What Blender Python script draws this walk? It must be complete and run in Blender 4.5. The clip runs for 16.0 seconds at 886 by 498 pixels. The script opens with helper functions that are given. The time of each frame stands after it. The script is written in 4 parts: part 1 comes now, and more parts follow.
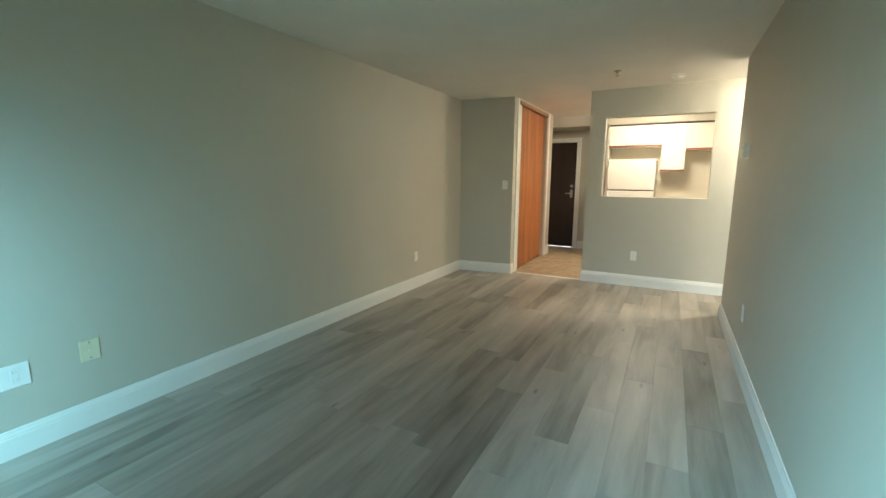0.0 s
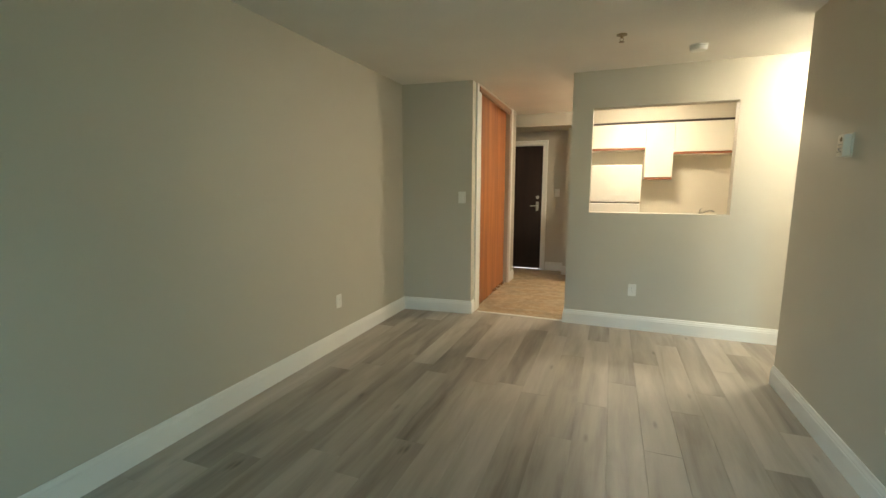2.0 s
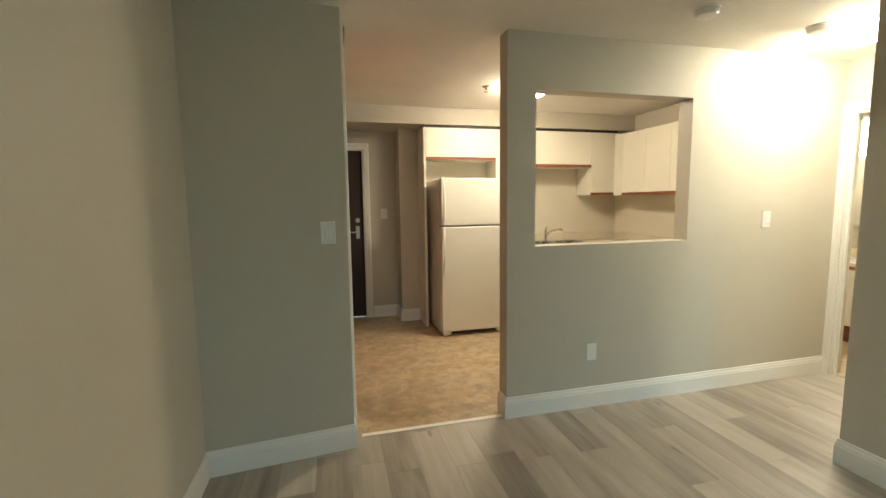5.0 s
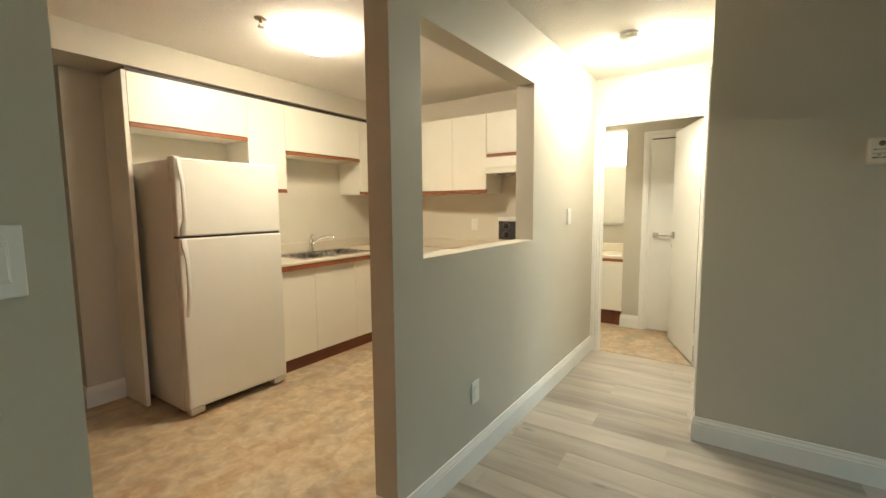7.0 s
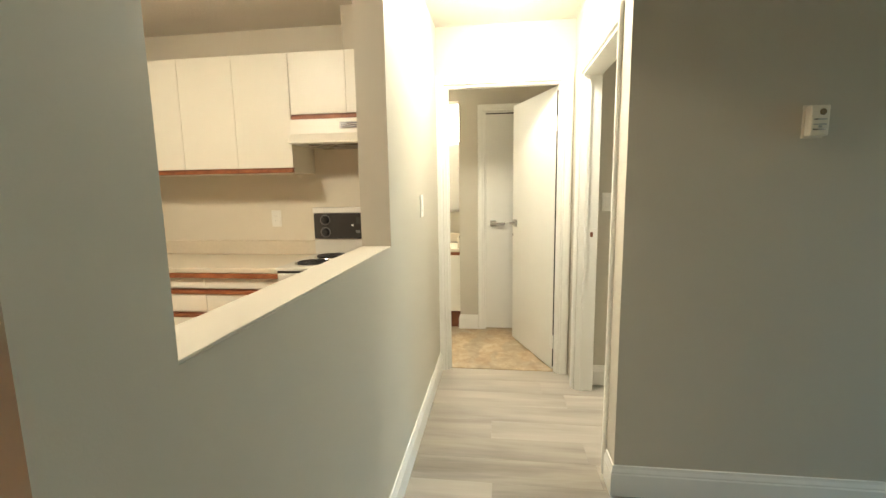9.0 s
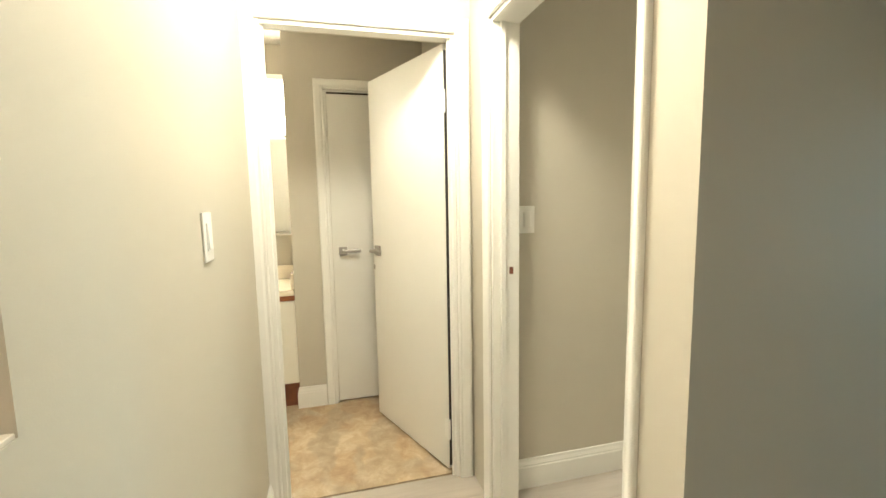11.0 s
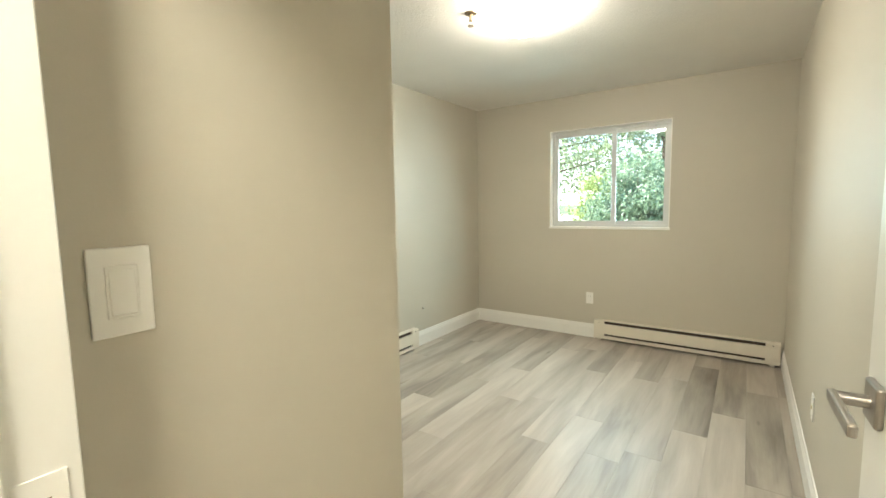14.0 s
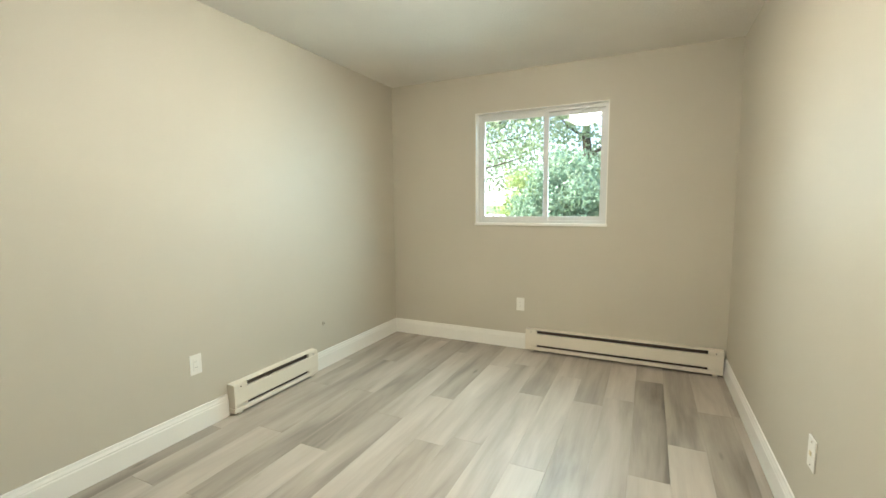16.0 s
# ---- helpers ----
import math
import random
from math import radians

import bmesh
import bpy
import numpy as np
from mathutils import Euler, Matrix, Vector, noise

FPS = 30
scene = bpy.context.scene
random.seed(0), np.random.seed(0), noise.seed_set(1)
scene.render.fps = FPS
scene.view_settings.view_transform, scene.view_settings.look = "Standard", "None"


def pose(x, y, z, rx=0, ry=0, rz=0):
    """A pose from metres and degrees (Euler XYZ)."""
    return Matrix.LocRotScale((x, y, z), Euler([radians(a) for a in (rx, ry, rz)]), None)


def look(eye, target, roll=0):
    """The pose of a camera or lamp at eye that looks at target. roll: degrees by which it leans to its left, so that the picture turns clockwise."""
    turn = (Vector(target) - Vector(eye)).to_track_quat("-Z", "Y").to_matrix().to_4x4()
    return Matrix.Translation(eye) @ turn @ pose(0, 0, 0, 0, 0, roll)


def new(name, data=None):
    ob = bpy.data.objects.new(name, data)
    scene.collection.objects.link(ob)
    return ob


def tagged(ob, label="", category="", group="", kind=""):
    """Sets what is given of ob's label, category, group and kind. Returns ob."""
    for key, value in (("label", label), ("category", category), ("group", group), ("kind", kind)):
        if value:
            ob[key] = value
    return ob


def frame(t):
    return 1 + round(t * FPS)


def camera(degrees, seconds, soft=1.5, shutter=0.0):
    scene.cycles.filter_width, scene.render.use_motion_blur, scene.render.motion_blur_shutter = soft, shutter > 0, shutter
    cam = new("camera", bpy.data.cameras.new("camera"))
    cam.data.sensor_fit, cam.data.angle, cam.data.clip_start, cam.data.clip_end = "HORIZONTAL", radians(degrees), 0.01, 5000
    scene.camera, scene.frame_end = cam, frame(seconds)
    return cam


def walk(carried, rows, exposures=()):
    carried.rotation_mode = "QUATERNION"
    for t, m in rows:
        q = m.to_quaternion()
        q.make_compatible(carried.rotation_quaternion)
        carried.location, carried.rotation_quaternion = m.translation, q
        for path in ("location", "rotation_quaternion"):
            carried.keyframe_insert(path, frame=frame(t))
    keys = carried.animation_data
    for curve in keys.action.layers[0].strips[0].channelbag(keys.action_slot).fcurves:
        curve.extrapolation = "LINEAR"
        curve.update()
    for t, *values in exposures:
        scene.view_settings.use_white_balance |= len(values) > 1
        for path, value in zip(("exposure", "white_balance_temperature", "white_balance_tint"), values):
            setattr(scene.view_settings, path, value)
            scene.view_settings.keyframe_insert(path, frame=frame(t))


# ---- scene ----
cam = camera(91.6, 16.0)
PATH = [
    (0, (0.984, -5.858, 1.347), (0.066, -4.111, 1.021), 0.3),
    (0.5, (0.832, -5.588, 1.373), (-0.044, -3.822, 1.038), 0.1),
    (1, (0.706, -5.223, 1.359), (-0.142, -3.442, 1.031), 0.0),
    (1.5, (0.546, -4.83, 1.361), (-0.253, -3.026, 1.035), 0.0),
    (2, (0.394, -4.416, 1.356), (-0.324, -2.571, 1.074), 0.1),
    (2.5, (0.224, -4.073, 1.376), (-0.435, -2.199, 1.148), 0.3),
    (3, (-0.036, -3.735, 1.37), (-0.628, -1.837, 1.163), 0.4),
    (3.2, (-0.121, -3.599, 1.344), (-0.686, -1.69, 1.148), 0.3),
    (5.5, (-1.243, -2.149, 1.424), (-0.39, -0.354, 1.193), -0.3),
    (6, (-1.322, -1.761, 1.37), (-0.164, -0.143, 1.166), -0.1),
    (6.5, (-1.325, -1.405, 1.39), (0.098, -0.017, 1.17), -0.4),
    (7, (-1.239, -1.078, 1.339), (0.405, 0.045, 1.143), -0.5),
    (7.5, (-1.089, -0.822, 1.336), (0.708, 0.031, 1.134), -0.7),
    (8, (-0.866, -0.606, 1.32), (1.044, -0.051, 1.117), -0.9),
    (8.2, (-0.756, -0.554, 1.351), (1.174, -0.086, 1.116), -1.0),
    (10.3, (0.443, -0.297, 1.337), (2.426, -0.422, 1.116), -1.0),
    (10.5, (0.567, -0.28, 1.343), (2.541, -0.513, 1.115), -1.1),
    (11, (0.879, -0.296, 1.335), (2.801, -0.803, 1.111), -1.0),
    (11.5, (1.165, -0.3, 1.322), (2.969, -1.138, 1.118), -0.6),
    (12, (1.445, -0.361, 1.315), (3.07, -1.513, 1.128), -0.6),
    (12.5, (1.665, -0.469, 1.328), (3.124, -1.823, 1.132), -0.6),
    (13, (1.83, -0.589, 1.327), (3.16, -2.069, 1.128), -0.5),
    (13.5, (1.877, -0.733, 1.344), (3.113, -2.292, 1.145), -0.8),
    (14, (1.923, -0.915, 1.35), (3.074, -2.539, 1.155), -1.0),
    (14.5, (2.026, -1.141, 1.352), (3.048, -2.847, 1.149), -0.8),
    (15, (2.090, -1.333, 1.318), (3.006, -3.1, 1.115), -0.6),
    (15.5, (2.153, -1.47, 1.313), (3.019, -3.261, 1.114), -0.7),
    (16, (2.192, -1.584, 1.287), (3.052, -3.378, 1.085), -0.5),
]
EXPO = [(0.0, 2.48, 6450, 10), (1.5, 2.35, 6800, 10), (2.5, 2.38, 6950, 10), (3.2, 2.32, 6950, 10), (5.5, 2.12, 6650, 10), (7.0, 2.15, 6550, 10),
        (8.2, 2.22, 6500, 10), (10.5, 2.24, 6450, 10), (12.5, 2.33, 6600, 10), (13.5, 2.38, 6400, 10), (14.5, 2.43, 6250, 10), (16.0, 2.42, 6250, 10)]
walk(cam, [(t, look(eye, target, roll)) for t, eye, target, roll in PATH], EXPO)

# ---- daylight, lamps' strengths ----
world = bpy.data.worlds.new("sky")
scene.world = world
world.use_nodes = True
wn, wl = world.node_tree.nodes, world.node_tree.links
sky = wn.new("ShaderNodeTexSky")
sky.sky_type, sky.sun_disc = "NISHITA", False
sky.sun_elevation, sky.sun_rotation = radians(42), radians(80)
sky.air_density, sky.dust_density, sky.ozone_density = 1.0, 0.6, 1.0
wl.new(sky.outputs["Color"], wn["Background"].inputs["Color"])
wn["Background"].inputs["Strength"].default_value = 0.15
sun = new("sun", bpy.data.lights.new("sun", "SUN"))
sun.data.energy, sun.data.angle, sun.data.color = 5.0, radians(6), (1.0, 0.96, 0.9)
sun.matrix_world = look((6, 1.0, 5.5), (0, 0, 0))

KITCHEN_GLOW, CORRIDOR_GLOW, BEDROOM_GLOW, BATH_GLOW = 23.2, 25.5, 18.4, 5.0
WARM, SOFT, NEUTRAL = (1.0, 0.89, 0.69), (1.0, 0.928, 0.79), (1.0, 0.954, 0.80)


def window_light(name, x, y, z, w, h, watts, color, toward):
    """Sky light entering by a window's opening."""
    la = new(name, bpy.data.lights.new(name, "AREA"))
    la.data.shape, la.data.size, la.data.size_y = "RECTANGLE", w, h
    la.data.energy, la.data.color = watts, color
    la.matrix_world = look((x, y, z), toward)
    return la


for side, wx, tx, watts, fan in (("west", -0.90, -1.85, 2.45, 102), ("east", 0.75, 1.42, 4.7, 84)):
    window_light("patio_daylight_" + side, wx, -6.12, 0.90, 0.55, 1.5, watts, (0.28, 0.76, 1.0), (tx, -5.25, 0.30) if side == "west" else (tx, -5.05, 0.36))
    bpy.data.lights["patio_daylight_" + side].spread = radians(fan)
window_light("bedroom_daylight", 3.07, -5.37, 1.6, 1.0, 0.9, 3.7, (0.60, 0.94, 1.0), (3.45, -3.8, 0.95))
bpy.data.lights["bedroom_daylight"].spread = radians(125)


# ---- materials ----
def material(name):
    m = bpy.data.materials.new(name)
    m.use_nodes = True
    return m, m.node_tree.nodes, m.node_tree.links, m.node_tree.nodes["Principled BSDF"]


def plain(name, color, rough=0.5, metal=0.0, vary=0.04, scale=6.0, bump=0.0, bump_scale=120.0, spec=0.5, coat=0.0):
    """A surface with soft variation at two scales and fine relief."""
    m, n, l, b = material(name)
    co = n.new("ShaderNodeTexCoord")
    big, fine = n.new("ShaderNodeTexNoise"), n.new("ShaderNodeTexNoise")
    big.inputs["Scale"].default_value, big.inputs["Detail"].default_value = scale, 4
    fine.inputs["Scale"].default_value, fine.inputs["Detail"].default_value = bump_scale, 3
    l.new(co.outputs["Object"], big.inputs["Vector"]), l.new(co.outputs["Object"], fine.inputs["Vector"])
    ramp = n.new("ShaderNodeMapRange")
    ramp.inputs["From Min"].default_value, ramp.inputs["From Max"].default_value = 0.3, 0.7
    ramp.inputs["To Min"].default_value, ramp.inputs["To Max"].default_value = 1 - vary, 1 + vary
    l.new(big.outputs["Fac"], ramp.inputs["Value"])
    mix = n.new("ShaderNodeVectorMath")
    mix.operation = "SCALE"
    mix.inputs[0].default_value = color
    l.new(ramp.outputs["Result"], mix.inputs["Scale"])
    l.new(mix.outputs["Vector"], b.inputs["Base Color"])
    rr = n.new("ShaderNodeMapRange")
    rr.inputs["To Min"].default_value, rr.inputs["To Max"].default_value = max(rough - 0.08, 0.02), min(rough + 0.08, 1)
    l.new(fine.outputs["Fac"], rr.inputs["Value"]), l.new(rr.outputs["Result"], b.inputs["Roughness"])
    b.inputs["Metallic"].default_value, b.inputs["Specular IOR Level"].default_value = metal, spec
    b.inputs["Coat Weight"].default_value = coat
    if bump:
        bp = n.new("ShaderNodeBump")
        bp.inputs["Strength"].default_value, bp.inputs["Distance"].default_value = bump, 0.004
        l.new(fine.outputs["Fac"], bp.inputs["Height"]), l.new(bp.outputs["Normal"], b.inputs["Normal"])
    return m


def wood(name, dark, light, grain=(18.0, 18.0, 0.9), rough=0.42, per_object=0.0):
    """Long grain along the object's axis with the smallest scale."""
    m, n, l, b = material(name)
    co, mp = n.new("ShaderNodeTexCoord"), n.new("ShaderNodeMapping")
    mp.inputs["Scale"].default_value = grain
    l.new(co.outputs["Object"], mp.inputs["Vector"])
    info = n.new("ShaderNodeObjectInfo")
    off = n.new("ShaderNodeVectorMath")
    off.operation = "SCALE"
    off.inputs[0].default_value = (37.0, 53.0, 91.0)
    l.new(info.outputs["Random"], off.inputs["Scale"]), l.new(off.outputs["Vector"], mp.inputs["Location"])
    a, c = n.new("ShaderNodeTexNoise"), n.new("ShaderNodeTexNoise")
    a.inputs["Scale"].default_value, a.inputs["Detail"].default_value, a.inputs["Distortion"].default_value = 1.0, 8, 0.6
    c.inputs["Scale"].default_value, c.inputs["Detail"].default_value = 6.0, 6
    l.new(mp.outputs["Vector"], a.inputs["Vector"]), l.new(mp.outputs["Vector"], c.inputs["Vector"])
    add = n.new("ShaderNodeMath")
    add.operation = "MULTIPLY_ADD"
    add.inputs[1].default_value = 0.35
    l.new(c.outputs["Fac"], add.inputs[0]), l.new(a.outputs["Fac"], add.inputs[2])
    tone = n.new("ShaderNodeMath")
    tone.operation = "MULTIPLY_ADD"
    tone.inputs[1].default_value = per_object
    l.new(info.outputs["Random"], tone.inputs[0]), l.new(add.outputs["Value"], tone.inputs[2])
    ramp = n.new("ShaderNodeValToRGB")
    ramp.color_ramp.elements[0].position, ramp.color_ramp.elements[0].color = 0.42 + per_object * 0.2, (*dark, 1)
    ramp.color_ramp.elements[1].position, ramp.color_ramp.elements[1].color = 0.88 + per_object * 0.75, (*light, 1)
    l.new(tone.outputs["Value"], ramp.inputs["Fac"]), l.new(ramp.outputs["Color"], b.inputs["Base Color"])
    rr = n.new("ShaderNodeMapRange")
    rr.inputs["To Min"].default_value, rr.inputs["To Max"].default_value = rough - 0.07, rough + 0.1
    l.new(c.outputs["Fac"], rr.inputs["Value"]), l.new(rr.outputs["Result"], b.inputs["Roughness"])
    bp = n.new("ShaderNodeBump")
    bp.inputs["Strength"].default_value, bp.inputs["Distance"].default_value = 0.12, 0.002
    l.new(add.outputs["Value"], bp.inputs["Height"]), l.new(bp.outputs["Normal"], b.inputs["Normal"])
    return m


def plank_material():
    """Printed oak: each board its own tone, cloudy streaks along it, faint pores and a few knots."""
    m, n, l, b = material("grey_oak_plank")
    co, info = n.new("ShaderNodeTexCoord"), n.new("ShaderNodeObjectInfo")
    off = n.new("ShaderNodeVectorMath")
    off.operation = "SCALE"
    off.inputs[0].default_value = (37.0, 53.0, 11.0)
    l.new(info.outputs["Random"], off.inputs["Scale"])
    def streak(scale, detail, dist):
        mp, no = n.new("ShaderNodeMapping"), n.new("ShaderNodeTexNoise")
        mp.inputs["Scale"].default_value = scale
        l.new(co.outputs["Object"], mp.inputs["Vector"]), l.new(off.outputs["Vector"], mp.inputs["Location"])
        l.new(mp.outputs["Vector"], no.inputs["Vector"])
        no.inputs["Scale"].default_value, no.inputs["Detail"].default_value, no.inputs["Distortion"].default_value = 1.0, detail, dist
        return no.outputs["Fac"]
    cloud, grain, pore = streak((8.5, 1.1, 1.0), 4, 0.5), streak((32.0, 1.9, 1.0), 5, 0.4), streak((150.0, 7.0, 1.0), 3, 0.0)
    def madd(a, k, c):
        x = n.new("ShaderNodeMath")
        x.operation = "MULTIPLY_ADD"
        l.new(a, x.inputs[0])
        x.inputs[1].default_value = k
        if c is None:
            x.inputs[2].default_value = -0.44
        else:
            l.new(c, x.inputs[2])
        return x.outputs["Value"]
    sep = n.new("ShaderNodeSeparateColor")
    l.new(info.outputs["Color"], sep.inputs["Color"])
    v = madd(sep.outputs["Red"], 0.40, None)
    v = madd(info.outputs["Random"], 0.08, v)
    v = madd(cloud, 1.0, v)
    v = madd(grain, 0.26, v)
    v = madd(pore, 0.12, v)
    ramp = n.new("ShaderNodeValToRGB")
    cr = ramp.color_ramp
    cr.elements[0].position, cr.elements[0].color = 0.06, (0.160, 0.136, 0.109, 1)
    cr.elements[1].position, cr.elements[1].color = 0.95, (0.575, 0.517, 0.443, 1)
    e = cr.elements.new(0.42)
    e.color = (0.365, 0.319, 0.263, 1)
    l.new(v, ramp.inputs["Fac"])
    km, kv, kr = n.new("ShaderNodeMapping"), n.new("ShaderNodeTexVoronoi"), n.new("ShaderNodeMapRange")
    km.inputs["Scale"].default_value = (5.2, 1.5, 1.0)
    l.new(co.outputs["Object"], km.inputs["Vector"]), l.new(off.outputs["Vector"], km.inputs["Location"])
    l.new(km.outputs["Vector"], kv.inputs["Vector"])
    kv.inputs["Scale"].default_value = 1.0
    kr.inputs["From Min"].default_value, kr.inputs["From Max"].default_value = 0.02, 0.085
    kr.inputs["To Min"].default_value, kr.inputs["To Max"].default_value = 0.55, 1.0
    l.new(kv.outputs["Distance"], kr.inputs["Value"])
    knot = n.new("ShaderNodeVectorMath")
    knot.operation = "SCALE"
    l.new(ramp.outputs["Color"], knot.inputs[0]), l.new(kr.outputs["Result"], knot.inputs["Scale"])
    l.new(knot.outputs["Vector"], b.inputs["Base Color"])
    rr = n.new("ShaderNodeMapRange")
    rr.inputs["To Min"].default_value, rr.inputs["To Max"].default_value = 0.34, 0.54
    l.new(grain, rr.inputs["Value"]), l.new(rr.outputs["Result"], b.inputs["Roughness"])
    bp = n.new("ShaderNodeBump")
    bp.inputs["Strength"].default_value, bp.inputs["Distance"].default_value = 0.08, 0.0015
    l.new(pore, bp.inputs["Height"]), l.new(bp.outputs["Normal"], b.inputs["Normal"])
    return m


def vinyl_floor():
    """Printed stone-look sheet: mottled ochre, grey and rust patches in loose tiles."""
    m, n, l, b = material("stone_look_vinyl")
    co = n.new("ShaderNodeTexCoord")
    def noisy(scale, detail, rough, dist, vec):
        x = n.new("ShaderNodeTexNoise")
        x.inputs["Scale"].default_value, x.inputs["Detail"].default_value = scale, detail
        x.inputs["Roughness"].default_value, x.inputs["Distortion"].default_value = rough, dist
        l.new(vec, x.inputs["Vector"])
        return x
    warp = noisy(7.0, 4, 0.6, 0.0, co.outputs["Object"])
    ad = n.new("ShaderNodeVectorMath")
    ad.operation = "MULTIPLY_ADD"
    ad.inputs[1].default_value = (0.16, 0.16, 0.0)
    l.new(warp.outputs["Color"], ad.inputs[0]), l.new(co.outputs["Object"], ad.inputs[2])
    turn = n.new("ShaderNodeMapping")
    turn.inputs["Rotation"].default_value, turn.inputs["Scale"].default_value = (0, 0, 0.6), (5.0, 9.5, 1.0)
    l.new(ad.outputs["Vector"], turn.inputs["Vector"])
    vor = n.new("ShaderNodeTexVoronoi")
    vor.feature, vor.inputs["Scale"].default_value, vor.inputs["Smoothness"].default_value = "SMOOTH_F1", 1.0, 0.35
    l.new(turn.outputs["Vector"], vor.inputs["Vector"])
    sep = n.new("ShaderNodeSeparateColor")
    l.new(vor.outputs["Color"], sep.inputs["Color"])
    no = noisy(11.0, 9, 0.66, 0.5, co.outputs["Object"])
    def madd(a, k, c):
        x = n.new("ShaderNodeMath")
        x.operation = "MULTIPLY_ADD"
        x.inputs[1].default_value = k
        l.new(a, x.inputs[0]), l.new(c, x.inputs[2])
        return x.outputs["Value"]
    def ramped(value, *stops):
        x = n.new("ShaderNodeValToRGB")
        for k, (p, c) in enumerate(stops):
            e = x.color_ramp.elements[k] if k < 2 else x.color_ramp.elements.new(p)
            e.position, e.color = p, (*c, 1)
        l.new(value, x.inputs["Fac"])
        return x.outputs["Color"]
    tone = madd(sep.outputs["Red"], 0.20, no.outputs["Fac"])
    ochre = ramped(tone, (0.30, (0.30, 0.185, 0.098)), (0.86, (0.61, 0.50, 0.345)), (0.58, (0.455, 0.330, 0.195)))
    grey = ramped(tone, (0.30, (0.27, 0.198, 0.122)), (0.86, (0.57, 0.475, 0.335)), (0.58, (0.40, 0.315, 0.208)))
    pick = n.new("ShaderNodeMapRange")
    pick.inputs["From Min"].default_value, pick.inputs["From Max"].default_value = 0.25, 0.95
    l.new(madd(warp.outputs["Fac"], 0.45, sep.outputs["Green"]), pick.inputs["Value"])
    hue = n.new("ShaderNodeMix")
    hue.data_type = "RGBA"
    l.new(pick.outputs["Result"], hue.inputs[0]), l.new(grey, hue.inputs[6]), l.new(ochre, hue.inputs[7])
    l.new(hue.outputs[2], b.inputs["Base Color"])
    b.inputs["Roughness"].default_value = 0.42
    bp = n.new("ShaderNodeBump")
    bp.inputs["Strength"].default_value, bp.inputs["Distance"].default_value = 0.15, 0.002
    l.new(no.outputs["Fac"], bp.inputs["Height"]), l.new(bp.outputs["Normal"], b.inputs["Normal"])
    return m


def glowing(name, color, strength):
    m, n, l, b = material(name)
    b.inputs["Base Color"].default_value = (0.9, 0.9, 0.88, 1)
    b.inputs["Roughness"].default_value = 0.3
    b.inputs["Emission Color"].default_value = (*color, 1)
    b.inputs["Emission Strength"].default_value = strength
    return m


def clear_glass(name):
    m, n, l, b = material(name)
    tr, gl, fr, mix = n.new("ShaderNodeBsdfTransparent"), n.new("ShaderNodeBsdfGlossy"), n.new("ShaderNodeFresnel"), n.new("ShaderNodeMixShader")
    gl.inputs["Roughness"].default_value = 0.01
    fr.inputs["IOR"].default_value = 1.5
    l.new(fr.outputs["Fac"], mix.inputs["Fac"]), l.new(tr.outputs["BSDF"], mix.inputs[1]), l.new(gl.outputs["BSDF"], mix.inputs[2])
    l.new(mix.outputs["Shader"], n["Material Output"].inputs["Surface"])
    return m


M_WALL = plain("greige_wall_paint", (0.522, 0.479, 0.390), 0.55, vary=0.02, scale=1.3, bump=0.05, bump_scale=260.0)
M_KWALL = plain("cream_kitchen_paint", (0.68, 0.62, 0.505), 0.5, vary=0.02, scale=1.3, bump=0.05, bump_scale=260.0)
M_CEIL = plain("stippled_ceiling", (0.765, 0.725, 0.665), 0.9, vary=0.03, scale=2.0, bump=0.8, bump_scale=85.0)
M_TRIM = plain("white_trim_paint", (0.80, 0.78, 0.72), 0.38, vary=0.02, scale=3.0, bump=0.04, bump_scale=60.0)
M_DOOR = plain("white_door_paint", (0.75, 0.728, 0.665), 0.42, vary=0.02, scale=2.0, bump=0.06, bump_scale=40.0)
M_PLANK = plank_material()
M_VINYL = vinyl_floor()
M_CAB = plain("cream_melamine", (0.79, 0.75, 0.645), 0.36, vary=0.02, scale=2.0, bump=0.03, bump_scale=90.0)
M_OAKX = wood("oak_edge_trim", (0.18, 0.050, 0.016), (0.37, 0.125, 0.044), grain=(1.0, 20.0, 20.0), rough=0.4)
M_TOE = wood("brown_toe_board", (0.12, 0.035, 0.014), (0.22, 0.07, 0.03), grain=(1.0, 12.0, 12.0), rough=0.5)
M_CLOSET = wood("orange_oak_veneer", (0.27, 0.075, 0.02), (0.50, 0.185, 0.06), grain=(9.0, 9.0, 0.7), rough=0.4)
M_FASCIA = wood("oak_fascia", (0.20, 0.10, 0.05), (0.38, 0.22, 0.12), grain=(14.0, 0.9, 14.0), rough=0.45)
M_DARK = wood("dark_brown_door", (0.012, 0.005, 0.003), (0.032, 0.013, 0.008), grain=(8.0, 8.0, 0.7), rough=0.62)
M_FRIDGE = plain("white_enamel", (0.67, 0.645, 0.575), 0.32, vary=0.015, scale=2.5, bump=0.10, bump_scale=220.0, coat=0.2)
M_COUNTER = plain("beige_laminate", (0.66, 0.585, 0.46), 0.32, vary=0.025, scale=60.0, bump=0.03, bump_scale=160.0)
M_WHITE = plain("white_plastic", (0.80, 0.78, 0.72), 0.35, vary=0.01, scale=8.0)
M_IVORY = plain("ivory_plastic", (0.70, 0.62, 0.43), 0.4, vary=0.03, scale=20.0)
M_STEEL = plain("brushed_steel", (0.42, 0.405, 0.38), 0.27, 1.0, vary=0.03, scale=5.0, bump_scale=14.0)
M_NICKEL = plain("satin_nickel", (0.42, 0.39, 0.35), 0.38, 1.0, vary=0.04, scale=30.0)
